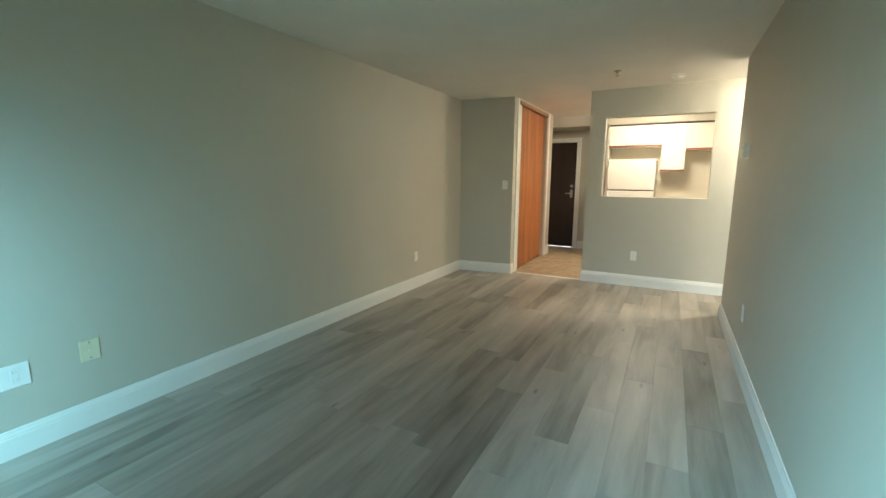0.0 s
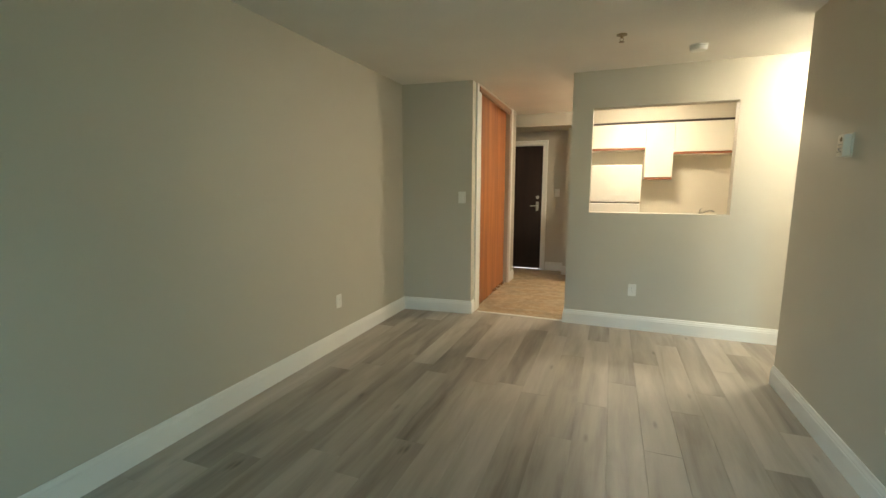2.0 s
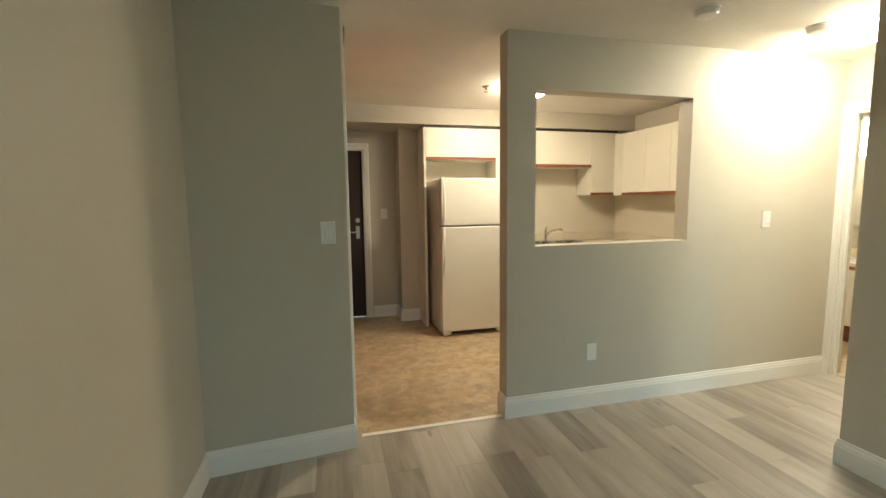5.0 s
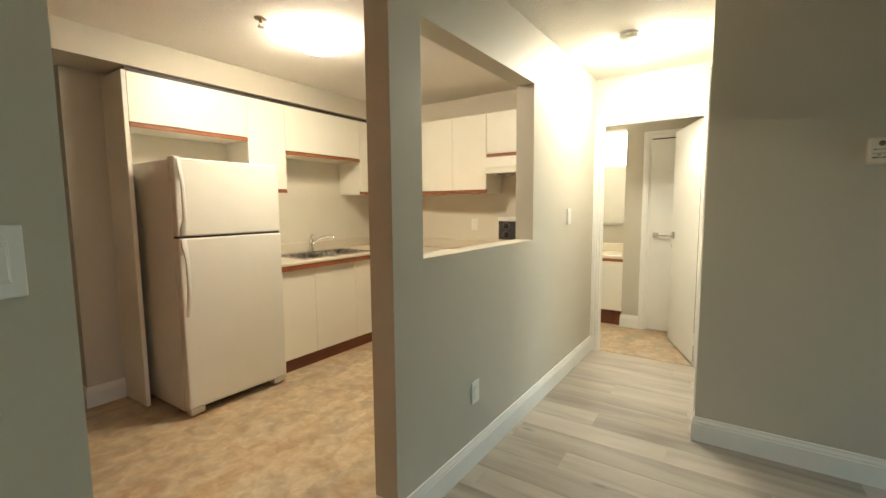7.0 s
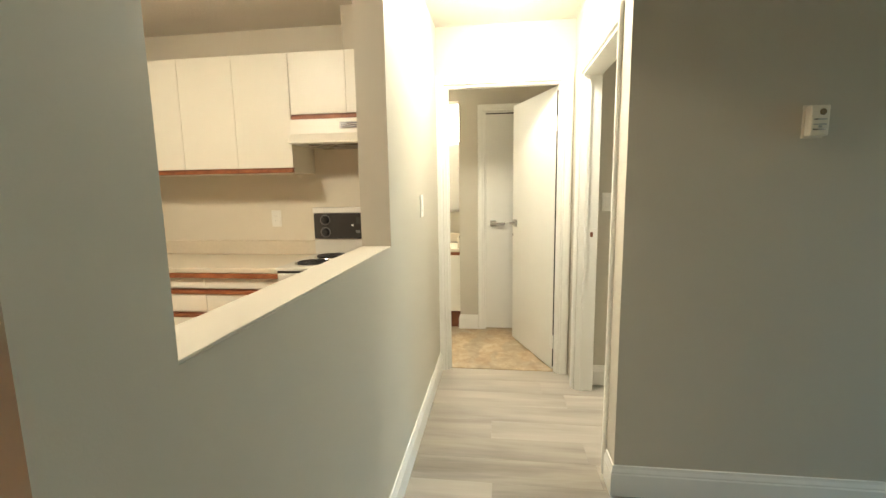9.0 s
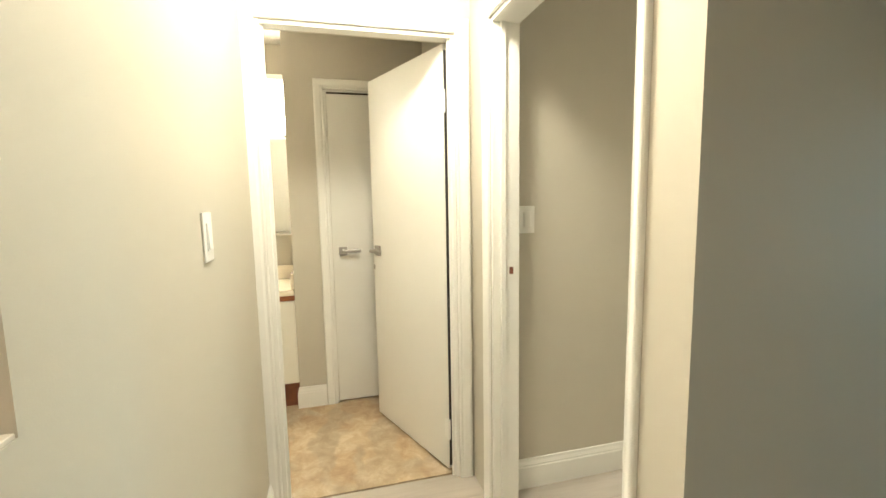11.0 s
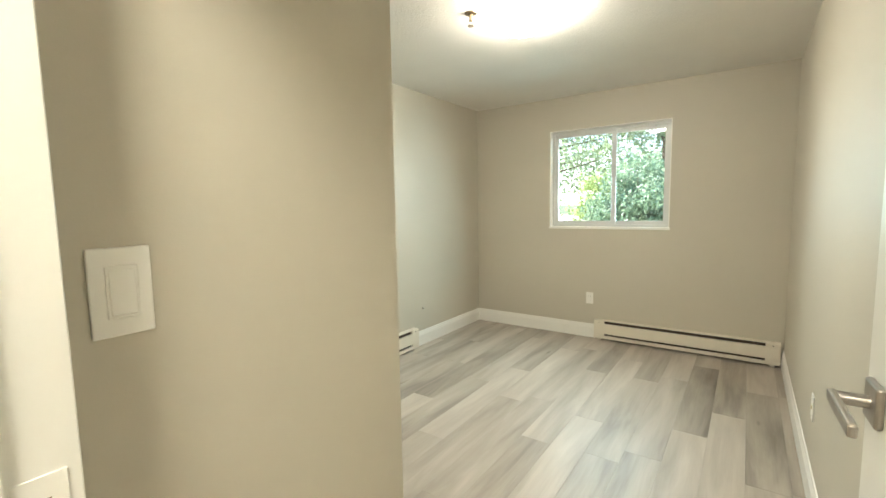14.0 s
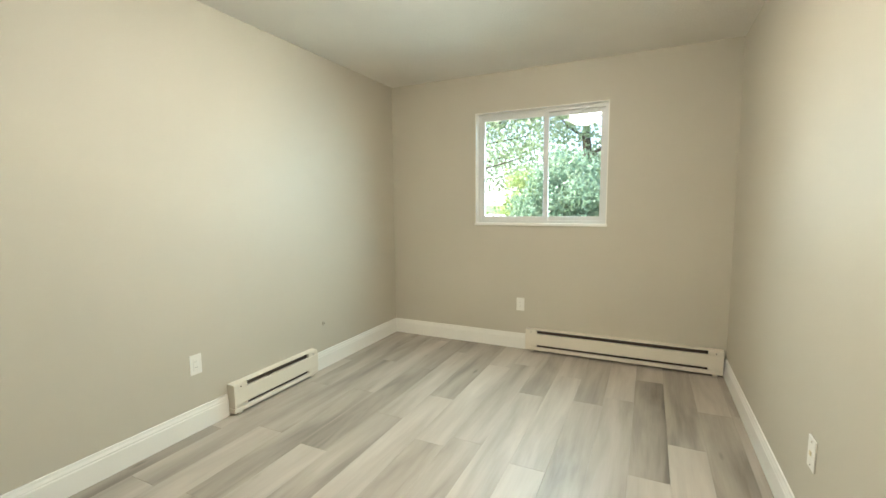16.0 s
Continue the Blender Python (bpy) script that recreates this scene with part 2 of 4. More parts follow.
M_CHROME = plain("chrome", (0.72, 0.71, 0.69), 0.1, 1.0, vary=0.02, scale=20.0)
M_BRASS = plain("aged_brass", (0.24, 0.18, 0.11), 0.3, 1.0, vary=0.05, scale=30.0)
M_BLACK = plain("black_plastic", (0.02, 0.019, 0.018), 0.35, vary=0.1, scale=10.0)
M_DIAL = plain("grey_dial_print", (0.16, 0.155, 0.15), 0.45, vary=0.05, scale=30.0)
M_PANEL = plain("charcoal_panel", (0.045, 0.042, 0.040), 0.22, vary=0.1, scale=8.0)
M_COIL = plain("burner_coil", (0.03, 0.028, 0.027), 0.5, 0.6, vary=0.2, scale=30.0)
# near-black that paints the shade inside gaps; also on slots, vents and track
M_GAP = plain("dark_gap", (0.03, 0.025, 0.02), 0.8, vary=0.2, scale=10.0)
M_FIN = plain("heater_slot_brown", (0.045, 0.03, 0.02), 0.5, vary=0.1, scale=10.0)
M_HEATER = plain("ivory_enamel", (0.72, 0.66, 0.55), 0.35, vary=0.02, scale=5.0)
M_PORC = plain("white_porcelain", (0.82, 0.80, 0.74), 0.12, vary=0.01, scale=5.0)
M_VANTOP = plain("cultured_marble", (0.78, 0.70, 0.56), 0.18, vary=0.05, scale=9.0)
M_VINYLWIN = plain("white_window_vinyl", (0.66, 0.66, 0.63), 0.35, vary=0.02, scale=6.0)
M_SUB = plain("concrete_slab", (0.3, 0.29, 0.27), 0.9, vary=0.1, scale=4.0)
M_GLASS = clear_glass("window_glass")
M_MIRROR = plain("mirror_silver", (0.86, 0.87, 0.85), 0.02, 1.0, vary=0.005, scale=2.0)
M_MIRROR.node_tree.nodes["Principled BSDF"].inputs["Roughness"].default_value = 0.015
for lk in list(M_MIRROR.node_tree.nodes["Principled BSDF"].inputs["Roughness"].links):
    M_MIRROR.node_tree.links.remove(lk)


# ---- mesh helpers ----
def bx(bm, x0, x1, y0, y1, z0, z1):
    """Adds a box to a bmesh."""
    v = [bm.verts.new((x, y, z)) for z in (z0, z1) for y in (y0, y1) for x in (x0, x1)]
    for f in ((0, 2, 3, 1), (4, 5, 7, 6), (0, 1, 5, 4), (2, 6, 7, 3), (0, 4, 6, 2), (1, 3, 7, 5)):
        bm.faces.new([v[i] for i in f])
    return bm


def box(x0, x1, y0, y1, z0, z1, bevel=0.0, seg=2):
    bm = bx(bmesh.new(), x0, x1, y0, y1, z0, z1)
    if bevel:
        bmesh.ops.bevel(bm, geom=bm.edges[:], offset=bevel, segments=seg, affect="EDGES", profile=0.5)
    return bm


def lathe(profile, seg=32, m=None):
    """A turned body about z from (radius, height) points, closed on the axis where the radius is 0."""
    bm = bmesh.new()
    rings = []
    for r, z in profile:
        if r < 1e-6:
            rings.append([bm.verts.new((0, 0, z))])
        else:
            rings.append([bm.verts.new((r * math.cos(2 * math.pi * k / seg), r * math.sin(2 * math.pi * k / seg), z)) for k in range(seg)])
    for a, b in zip(rings, rings[1:]):
        for k in range(seg):
            q = [a[k % len(a)], a[(k + 1) % len(a)], b[(k + 1) % len(b)], b[k % len(b)]]
            q = list(dict.fromkeys(q))
            if len(q) > 2:
                bm.faces.new(q)
    if m is not None:
        bmesh.ops.transform(bm, matrix=m, verts=bm.verts[:])
    bmesh.ops.recalc_face_normals(bm, faces=bm.faces[:])
    return bm


def tube(points, r, seg=10, closed=False):
    """A round bar along points."""
    bm = bmesh.new()
    pts = [Vector(p) for p in points]
    rings = []
    for i, p in enumerate(pts):
        a = pts[i - 1] if i or closed else p
        b = pts[(i + 1) % len(pts)] if i < len(pts) - 1 or closed else p
        d = (b - a).normalized()
        q = d.to_track_quat("Z", "Y")
        rings.append([bm.verts.new(p + q @ Vector((r * math.cos(2 * math.pi * k / seg), r * math.sin(2 * math.pi * k / seg), 0))) for k in range(seg)])
    for a, b in (zip(rings, rings[1:] + rings[:1]) if closed else zip(rings, rings[1:])):
        for k in range(seg):
            bm.faces.new((a[k], a[(k + 1) % seg], b[(k + 1) % seg], b[k]))
    if not closed:
        bm.faces.new(rings[0][::-1]), bm.faces.new(rings[-1])
    bmesh.ops.recalc_face_normals(bm, faces=bm.faces[:])
    return bm


def mesh_from(name, bm, mat, smooth=False):
    me = bpy.data.meshes.new(name)
    bm.to_mesh(me)
    bm.free()
    me.materials.append(mat)
    if smooth:
        for p in me.polygons:
            p.use_smooth = True
        me.set_sharp_from_angle(angle=radians(40))
    return me


def part(name, bm, mat, parent, label="", smooth=False):
    ob = new(name, mesh_from(name, bm, mat, smooth))
    ob.parent = parent
    return tagged(ob, label)


def thing(name, m, label, category, group="", kind=""):
    ob = new(name)
    ob.empty_display_size = 0.1
    ob.matrix_world = m
    return tagged(ob, label, category, group, kind)


def setting(name, bm, mat, label, category, smooth=False):
    return tagged(new(name, mesh_from(name, bm, mat, smooth)), label, category, kind="structure")


def boxes(*list_of):
    bm = bmesh.new()
    for b in list_of:
        bx(bm, *b)
    return bm


H = 2.43      # ceiling height
DOOR_H, BATH_H = 2.03, 2.05

# ---- walls ----
paint = "wall painted matt warm greige"
setting("wall_west", boxes((-1.86, -1.735, -6.72, 2.91, 0, H)), M_WALL, "long " + paint, "wall")
bm = boxes((-1.735, -0.975, -0.07, 0.04, 0, H))
for v in bm.verts:
    if v.co.x < -1.7 and v.co.y < 0:
        v.co.y = -0.15
setting("wall_closet_end", bm, M_WALL, "short " + paint + " beside the closet", "wall")
setting("wall_hall", boxes((-1.07, -0.95, 1.62, 1.95, 0, H), (-1.07, -0.975, 0.04, 0.10, 0, H), (-1.07, -0.95, 0.10, 1.62, 2.405, H),
                           (-1.735, -1.07, 1.83, 1.95, 0, H)), M_WALL, "hall closet " + paint, "wall")
setting("wall_entry", boxes((-1.735, -1.56, 2.79, 2.91, 0, H), (-0.66, 2.755, 2.79, 2.91, 0, H), (-1.56, -0.66, 2.79, 2.91, 2.05, H)),
        M_WALL, "entry " + paint, "wall")
# split from the cream back wall; darker greige keeps the shaded recess dark
setting("wall_entry_side", boxes((-0.28, -0.06, 2.50, 2.79, 0, 2.25)), M_WALL, "entry side " + paint, "wall")
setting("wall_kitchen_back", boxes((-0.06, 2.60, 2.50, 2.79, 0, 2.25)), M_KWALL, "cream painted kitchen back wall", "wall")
setting("soffit", boxes((-1.735, 2.60, 2.165, 2.79, 2.25, H)), M_WALL, "painted drop soffit over cabinets and entry", "soffit")
setting("wall_partition", boxes((0, 0.192, 0, 0.12, 0, H), (1.36, 2.755, 0, 0.12, 0, H), (0.192, 1.36, 0, 0.12, 0, 1.117), (0.192, 1.36, 0, 0.12, 2.095, H)),
        M_WALL, paint + " with a kitchen pass-through opening", "wall")
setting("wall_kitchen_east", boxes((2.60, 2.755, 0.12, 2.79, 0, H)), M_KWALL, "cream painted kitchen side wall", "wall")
setting("wall_corridor_end", boxes((2.755, 2.875, -0.05, 1.12, 0, H), (2.755, 2.875, -1.05, -0.858, 0, H), (2.755, 2.875, -0.858, -0.05, BATH_H, H)),
        M_WALL, "corridor end " + paint + " with the bathroom doorway", "wall")
setting("wall_living_east", boxes((1.505, 1.64, -6.72, -0.93, 0, H)), M_WALL, "long " + paint + " between living room and bedroom", "wall")
setting("wall_corridor_south", boxes((1.64, 1.667, -1.05, -0.93, 0, H), (2.518, 2.755, -1.05, -0.93, 0, H), (1.667, 2.518, -1.05, -0.93, DOOR_H, H)),
        M_WALL, "corridor " + paint + " with the bedroom doorway", "wall")
setting("wall_bedroom_stub", boxes((2.60, 2.72, -1.68, -1.05, 0, H)), M_WALL, "short " + paint + " inside the bedroom door", "wall")
setting("wall_bedroom_north", boxes((2.72, 4.63, -1.68, -1.56, 0, H)), M_WALL, "bedroom " + paint, "wall")
setting("wall_bedroom_east", boxes((4.51, 4.63, -5.41, -1.68, 0, H)), M_WALL, "bedroom side " + paint, "wall")
WX0, WX1, WZ0, WZ1 = 2.505, 3.635, 1.105, 2.10
setting("wall_bedroom_window", boxes((1.64, WX0, -5.43, -5.29, 0, H), (WX1, 4.63, -5.43, -5.29, 0, H), (WX0, WX1, -5.43, -5.29, 0, WZ0), (WX0, WX1, -5.43, -5.29, WZ1, H)),
        M_WALL, "bedroom " + paint + " around the window", "wall")
setting("wall_patio", boxes((-1.735, -1.40, -6.40, -6.28, 0, H), (1.20, 1.505, -6.40, -6.28, 0, H), (-1.40, 1.20, -6.40, -6.28, 2.15, H)),
        M_WALL, "living room " + paint + " around the patio opening", "wall")
setting("wall_bath_south", boxes((2.875, 3.73, -1.05, -0.93, 0, H)), M_WALL, "bathroom " + paint, "wall")
setting("wall_bath_east", boxes((3.73, 3.85, -0.30, -0.065, 0, H), (3.73, 3.85, -1.05, -0.915, 0, H), (3.73, 3.85, -0.915, -0.30, DOOR_H, H)),
        M_WALL, "bathroom " + paint + " with the linen closet", "wall")
setting("wall_alcove", boxes((3.85, 4.32, -0.185, -0.065, 0, H), (4.20, 4.32, -0.065, 1.0, 0, H)), M_WALL, "vanity alcove " + paint, "wall")
setting("wall_bath_north", boxes((2.875, 4.32, 1.0, 1.12, 0, H)), M_WALL, "bathroom " + paint, "wall")
setting("wall_linen_back", boxes((4.20, 4.32, -1.05, -0.185, 0, H), (3.85, 4.20, -1.05, -0.93, 0, H)), M_WALL, "linen closet " + paint, "wall")
setting("wall_closet_side", boxes((3.85, 4.51, -1.56, -1.05, 0, H)), M_WALL, "closed-off " + paint, "wall")

# ---- ceilings ----
for nm, b in (("ceiling_living", (-1.86, 1.64, -6.72, 0.06, H, H + 0.1)), ("ceiling_kitchen", (-1.86, 2.755, 0.06, 2.91, H, H + 0.1)),
              ("ceiling_corridor", (1.64, 2.755, -1.05, 0.06, H, H + 0.1)), ("ceiling_bath", (2.755, 4.63, -1.56, 1.12, H, H + 0.1)),
              ("ceiling_bedroom", (1.64, 4.63, -5.43, -1.56, H, H + 0.1)), ("ceiling_bedroom_entry", (1.64, 2.755, -1.56, -1.05, H, H + 0.1))):
    setting(nm, box(*b), M_CEIL, "off-white stippled ceiling", "ceiling")

# ---- floors ----
setting("slab", boxes((-1.9, 4.7, -6.8, 3.0, -0.16, -0.012)), M_SUB, "concrete slab under the flooring", "floor slab")
setting("floor_kitchen", boxes((-1.735, 2.60, 0.035, 2.79, -0.010, 0.0)), M_VINYL, "mottled tan stone-look vinyl kitchen floor", "floor")
setting("floor_bath", boxes((2.795, 4.20, -0.93, 1.0, -0.010, 0.0)), M_VINYL, "mottled tan stone-look vinyl bathroom floor", "floor")

# ---- ceiling lamps ----
def dome_lamp(name, x, y, r, glow, color, label, deep=0.090):
    """Flush ceiling lamp: pan, glowing glass bowl and a finial."""
    t = thing(name, pose(x, y, H), label, "ceiling lamp")
    part("pan", lathe([(0, 0), (r * 0.90, 0), (r * 0.92, -0.006), (r * 0.90, -0.010), (0, -0.010)]), M_WHITE, t, smooth=True)
    prof = [(r * math.cos(a), -0.010 - deep * math.sin(a)) for a in [k * math.pi / 2 / 9 for k in range(10)]]
    prof[-1] = (0, prof[-1][1])
    part("shade", lathe(prof, 40), glowing(name + "_glass", color, glow), t, "glowing frosted white glass bowl", smooth=True)
    part("finial", lathe([(0, -0.009), (0.010, -0.011), (0.011, -0.017), (0.005, -0.022), (0, -0.023)], 16, pose(0, 0, -deep)), M_NICKEL, t, smooth=True)
    return t


dome_lamp("kitchen_ceiling_lamp", 0.70, 1.19, 0.19, KITCHEN_GLOW, WARM, "lit white glass bowl lamp on the kitchen ceiling")
dome_lamp("corridor_ceiling_lamp", 2.10, -0.47, 0.16, CORRIDOR_GLOW, NEUTRAL, "lit white glass bowl lamp on the corridor ceiling")
dome_lamp("bedroom_ceiling_lamp", 3.00, -3.24, 0.19, BEDROOM_GLOW, SOFT, "lit white glass bowl lamp on the bedroom ceiling", 0.115)


# ---- trim ----
BASE = [(0.0, 0.0), (0.014, 0.0), (0.014, 0.100), (0.011, 0.106), (0.012, 0.112), (0.007, 0.126), (0.006, 0.138), (0.0, 0.140)]


def baseboard(p0, p1, m0=0, m1=0):
    """A run of baseboard along p0-p1 with the room on its left hand; m0, m1: 1 mitres an outer corner, -1 an inner one."""
    a, b = Vector((*p0, 0)), Vector((*p1, 0))
    d = (b - a).normalized()
    nrm = Vector((-d.y, d.x, 0))
    bm = bmesh.new()
    ends = []
    for base, m, s in ((a, m0, -1), (b, m1, 1)):
        ends.append([bm.verts.new(base + nrm * (u + 0.0005) + d * (s * m * u) + Vector((0, 0, z))) for u, z in BASE])
    k = len(BASE)
    for i in range(k):
        bm.faces.new((ends[0][i], ends[1][i], ends[1][(i + 1) % k], ends[0][(i + 1) % k]))
    bm.faces.new(ends[0]), bm.faces.new(ends[1][::-1])
    bmesh.ops.recalc_face_normals(bm, faces=bm.faces[:])
    setting("baseboard", bm, M_TRIM, "white moulded baseboard along the wall", "baseboard")


for run in (((-1.735, -0.15), (-1.735, -6.28), -1, 0), ((-0.975, -0.07), (-1.735, -0.15), 1, -1), ((-0.975, 0.035), (-0.975, -0.07), 0, 1),
            ((2.755, 0), (0, 0), 0, 1), ((0, 0), (0, 0.12), 1, 0),
            ((1.505, -6.28), (1.505, -0.93), 0, 1), ((1.505, -0.93), (1.62, -0.93), 1, 0),
            ((2.60, -1.68), (2.60, -1.05), 1, 0), ((4.51, -1.68), (2.60, -1.68), -1, 1),
            ((4.51, -3.31), (4.51, -1.68), 0, -1), ((4.51, -5.29), (4.51, -4.055), -1, 0), ((3.14, -5.29), (4.51, -5.29), 0, -1),
            ((1.64, -1.10), (1.64, -5.29), 0, -1),
            ((-0.95, 1.95), (-0.95, 1.69), 0, 0), ((-0.28, 2.79), (-0.59, 2.79), -1, 0), ((-0.28, 2.50), (-0.28, 2.79), 1, -1),
            ((-0.065, 2.50), (-0.28, 2.50), 0, 1), ((3.73, -0.235), (3.73, -0.065), 0, 1)):
    baseboard(run[0], run[1], run[2], run[3])

CASING = [(0.0, 0.0), (0.0, 0.009), (0.006, 0.013), (0.016, 0.010), (0.026, 0.015), (0.050, 0.017), (0.058, 0.015), (0.062, 0.010), (0.062, 0.0)]


def casing(parent, w, h, m, far=1.0):
    """Moulded casing round an opening of w by h: local x along the wall, z up, out of the wall to -y; far: width of the leg at w."""
    bm = bmesh.new()
    rows = []
    for u, d in CASING:
        rows.append([bm.verts.new(p) for p in ((-u, -d, 0), (-u, -d, h + u), (w + u * far, -d, h + u), (w + u * far, -d, 0))])
    for a, b in zip(rows, rows[1:]):
        for k in range(3):
            bm.faces.new((a[k], b[k], b[k + 1], a[k + 1]))
    bmesh.ops.transform(bm, matrix=m, verts=bm.verts[:])
    bmesh.ops.recalc_face_normals(bm, faces=bm.faces[:])
    part("casing", bm, M_TRIM, parent)


def jamb(parent, x0, x1, y0, y1, h, along_x, t=0.018):
    """Lining boards of an opening through a wall."""
    if along_x:
        bs = ((x0, x0 + t, y0, y1, 0, h), (x1 - t, x1, y0, y1, 0, h), (x0 + t, x1 - t, y0, y1, h - t, h))
    else:
        bs = ((x0, x1, y0, y0 + t, 0, h), (x0, x1, y1 - t, y1, 0, h), (x0, x1, y0 + t, y1 - t, h - t, h))
    for b in bs:
        part("jamb_board", box(*b, bevel=0.0015, seg=1), M_TRIM, parent)


def lever(parent, x, z, y, side, reach=0.115):
    """A lever handle on a square rose; the face of the leaf at y, side -1 or 1 points out of it, the lever reaches along reach."""
    r = part("rose", box(x - 0.031, x + 0.031, min(y, y + side * 0.011), max(y, y + side * 0.011), z - 0.031, z + 0.031, 0.004), M_NICKEL, parent, "satin nickel square rose")
    part("neck", tube([(x, y + side * 0.008, z), (x, y + side * 0.050, z)], 0.010, 14), M_NICKEL, r, smooth=True)
    a, b = sorted((x, x + reach))
    part("lever", box(a - 0.010, b + 0.010, y + side * 0.052 - 0.006, y + side * 0.052 + 0.006, z - 0.010, z + 0.010, 0.004), M_NICKEL, r, "satin nickel flat lever")


# ---- bathroom doorway and door ----
d1 = thing("door_1", pose(0, 0, 0), "white flush bathroom door standing ajar in a moulded frame", "door", kind="structure")
jamb(d1, 2.757, 2.815, -0.858, -0.05, BATH_H, False)
part("stop", box(2.775, 2.787, -0.840, -0.828, 0, BATH_H - 0.018), M_TRIM, d1)
part("stop", box(2.775, 2.787, -0.08, -0.068, 0, BATH_H - 0.018), M_TRIM, d1)
casing(d1, 0.808, BATH_H, pose(2.7545, -0.05, 0, 0, 0, -90) @ Matrix.Translation((0, 0, 0)))
leaf = part("leaf", box(0, 0.745, 0.0, 0.035, 0.010, 2.028, 0.002), M_DOOR, d1)
leaf.matrix_basis = pose(2.826, -0.852, 0, 0, 0, 21)
lever(leaf, 0.680, 1.045, 0.035, 1, -0.115)
lever(leaf, 0.680, 1.045, 0.0, -1, -0.115)
# small grey piece near the free edge, below the lever
part("edge_piece", box(0.728, 0.7475, 0.010, 0.0365, 0.925, 0.955, 0.002), M_NICKEL, leaf, "small grey piece on the leaf's edge under the lever")
# dark strip puts the shade of the hinge gap into colour
part("hinge_gap_shade", box(-0.006, -0.001, 0.006, 0.032, 0.03, 2.00), M_GAP, leaf, "dark strip painting the shade in the hinge gap")
for hz in (0.22, 1.78):
    hg = part("hinge", tube([(-0.006, 0.036, hz - 0.05), (-0.006, 0.036, hz + 0.05)], 0.007, 12), M_TRIM, leaf, "white painted hinge", smooth=True)
    part("hinge_leaf", box(-0.016, 0.028, 0.0355, 0.0375, hz - 0.048, hz + 0.048), M_TRIM, hg)

# ---- bedroom doorway and door ----
d2 = thing("door_2", pose(0, 0, 0), "white flush bedroom door opened flat to the wall", "door", kind="structure")
jamb(d2, 1.667, 2.518, -1.048, -0.932, DOOR_H, True)
part("stop", box(2.488, 2.500, -0.985, -0.965, 0, DOOR_H - 0.018), M_TRIM, d2)
part("stop", box(1.685, 1.697, -1.000, -0.965, 0, DOOR_H - 0.018), M_TRIM, d2)
casing(d2, 0.851, DOOR_H, pose(2.518, -0.9295, 0, 0, 0, 180), 0.55)
sp = part("strike_plate", box(2.4975, 2.4998, -1.035, -0.990, 1.005, 1.085, 0.0008, 1), M_TRIM, d2, "painted strike plate with a dark latch hole")
part("latch_hole", box(2.4962, 2.4974, -1.020, -1.003, 1.030, 1.060), M_TOE, sp)
part("corner_bead", box(2.575, 2.597, -1.062, -1.050, 0, H - 0.002, 0.002, 1), M_TRIM, d2)
leaf2 = part("leaf", box(0, 0.775, -0.018, 0.018, 0.010, 2.008, 0.002), M_DOOR, d2)
leaf2.matrix_basis = pose(1.706, -1.070, 0, 0, 0, -87.6)
lever(leaf2, 0.712, 1.05, 0.018, 1, -0.115)

# ---- linen closet door in the bathroom ----
d3 = thing("door_3", pose(0, 0, 0), "narrow white flush linen closet door, closed", "door", kind="structure")
casing(d3, 0.615, DOOR_H, pose(3.7295, -0.30, 0, 0, 0, -90))
jamb(d3, 3.732, 3.848, -0.915, -0.30, DOOR_H, False, 0.012)
leaf3 = part("leaf", box(3.733, 3.767, -0.9015, -0.3135, 0.012, 2.006, 0.0015), M_DOOR, d3)
# dark filler painting the shade over the leaf
part("top_gap", box(3.736, 3.764, -0.900, -0.315, 2.0065, 2.0175), M_GAP, d3)
hd = part("rose", box(3.724, 3.733, -0.405, -0.351, 0.995, 1.049, 0.0025), M_NICKEL, leaf3, "satin nickel square rose")
part("neck", tube([(3.726, -0.378, 1.022), (3.684, -0.378, 1.022)], 0.010, 14), M_NICKEL, hd, smooth=True)
part("lever", box(3.676, 3.688, -0.490, -0.368, 1.012, 1.032, 0.004), M_NICKEL, hd)

# ---- entry door ----
d4 = thing("door_4", pose(0, 0, 0), "dark brown entry door with a lever, closed", "door", kind="structure")
casing(d4, 0.90, 2.05, pose(-1.56, 2.7895, 0))
jamb(d4, -1.56, -0.66, 2.792, 2.908, 2.05, True)
# added block behind the leaf; keeps outdoor light from leaking under it
part("light_leak_block", box(-1.54, -0.68, 2.878, 2.906, 0.0, 0.030, 0.002), M_GAP, d4, "added dark block stopping light under the entry door")
leaf4 = part("leaf", box(-1.54, -0.68, 2.835, 2.875, 0.008, 2.03, 0.002), M_DARK, d4)
part("rose", box(-0.775, -0.73, 2.826, 2.835, 0.98, 1.13, 0.003), M_NICKEL, leaf4, "nickel lock plate")
part("lever", tube([(-0.752, 2.83, 1.06), (-0.752, 2.785, 1.06), (-0.79, 2.778, 1.06), (-0.86, 2.780, 1.058)], 0.009, 12), M_NICKEL, leaf4, smooth=True)
part("deadbolt", lathe([(0, 0.014), (0.022, 0.014), (0.028, 0.006), (0.028, 0)], 20, pose(-0.752, 2.835, 1.20, 90)), M_NICKEL, leaf4, smooth=True)

# ---- hall closet with sliding doors ----
cl = thing("sliding_closet", pose(0, 0, 0), "orange oak veneer sliding closet doors under a wooden fascia", "closet", kind="structure")
for a, b, xf in ((0.115, 0.90, -0.985), (0.84, 1.61, -1.02)):
    sd = part("sliding_door", box(xf - 0.020, xf, a, b, 0.012, 2.385, 0.002), M_CLOSET, cl)
part("fascia", box(-0.978, -0.944, 0.10, 1.62, 2.352, 2.4045, 0.002), M_FASCIA, cl, "oak fascia board over the track")
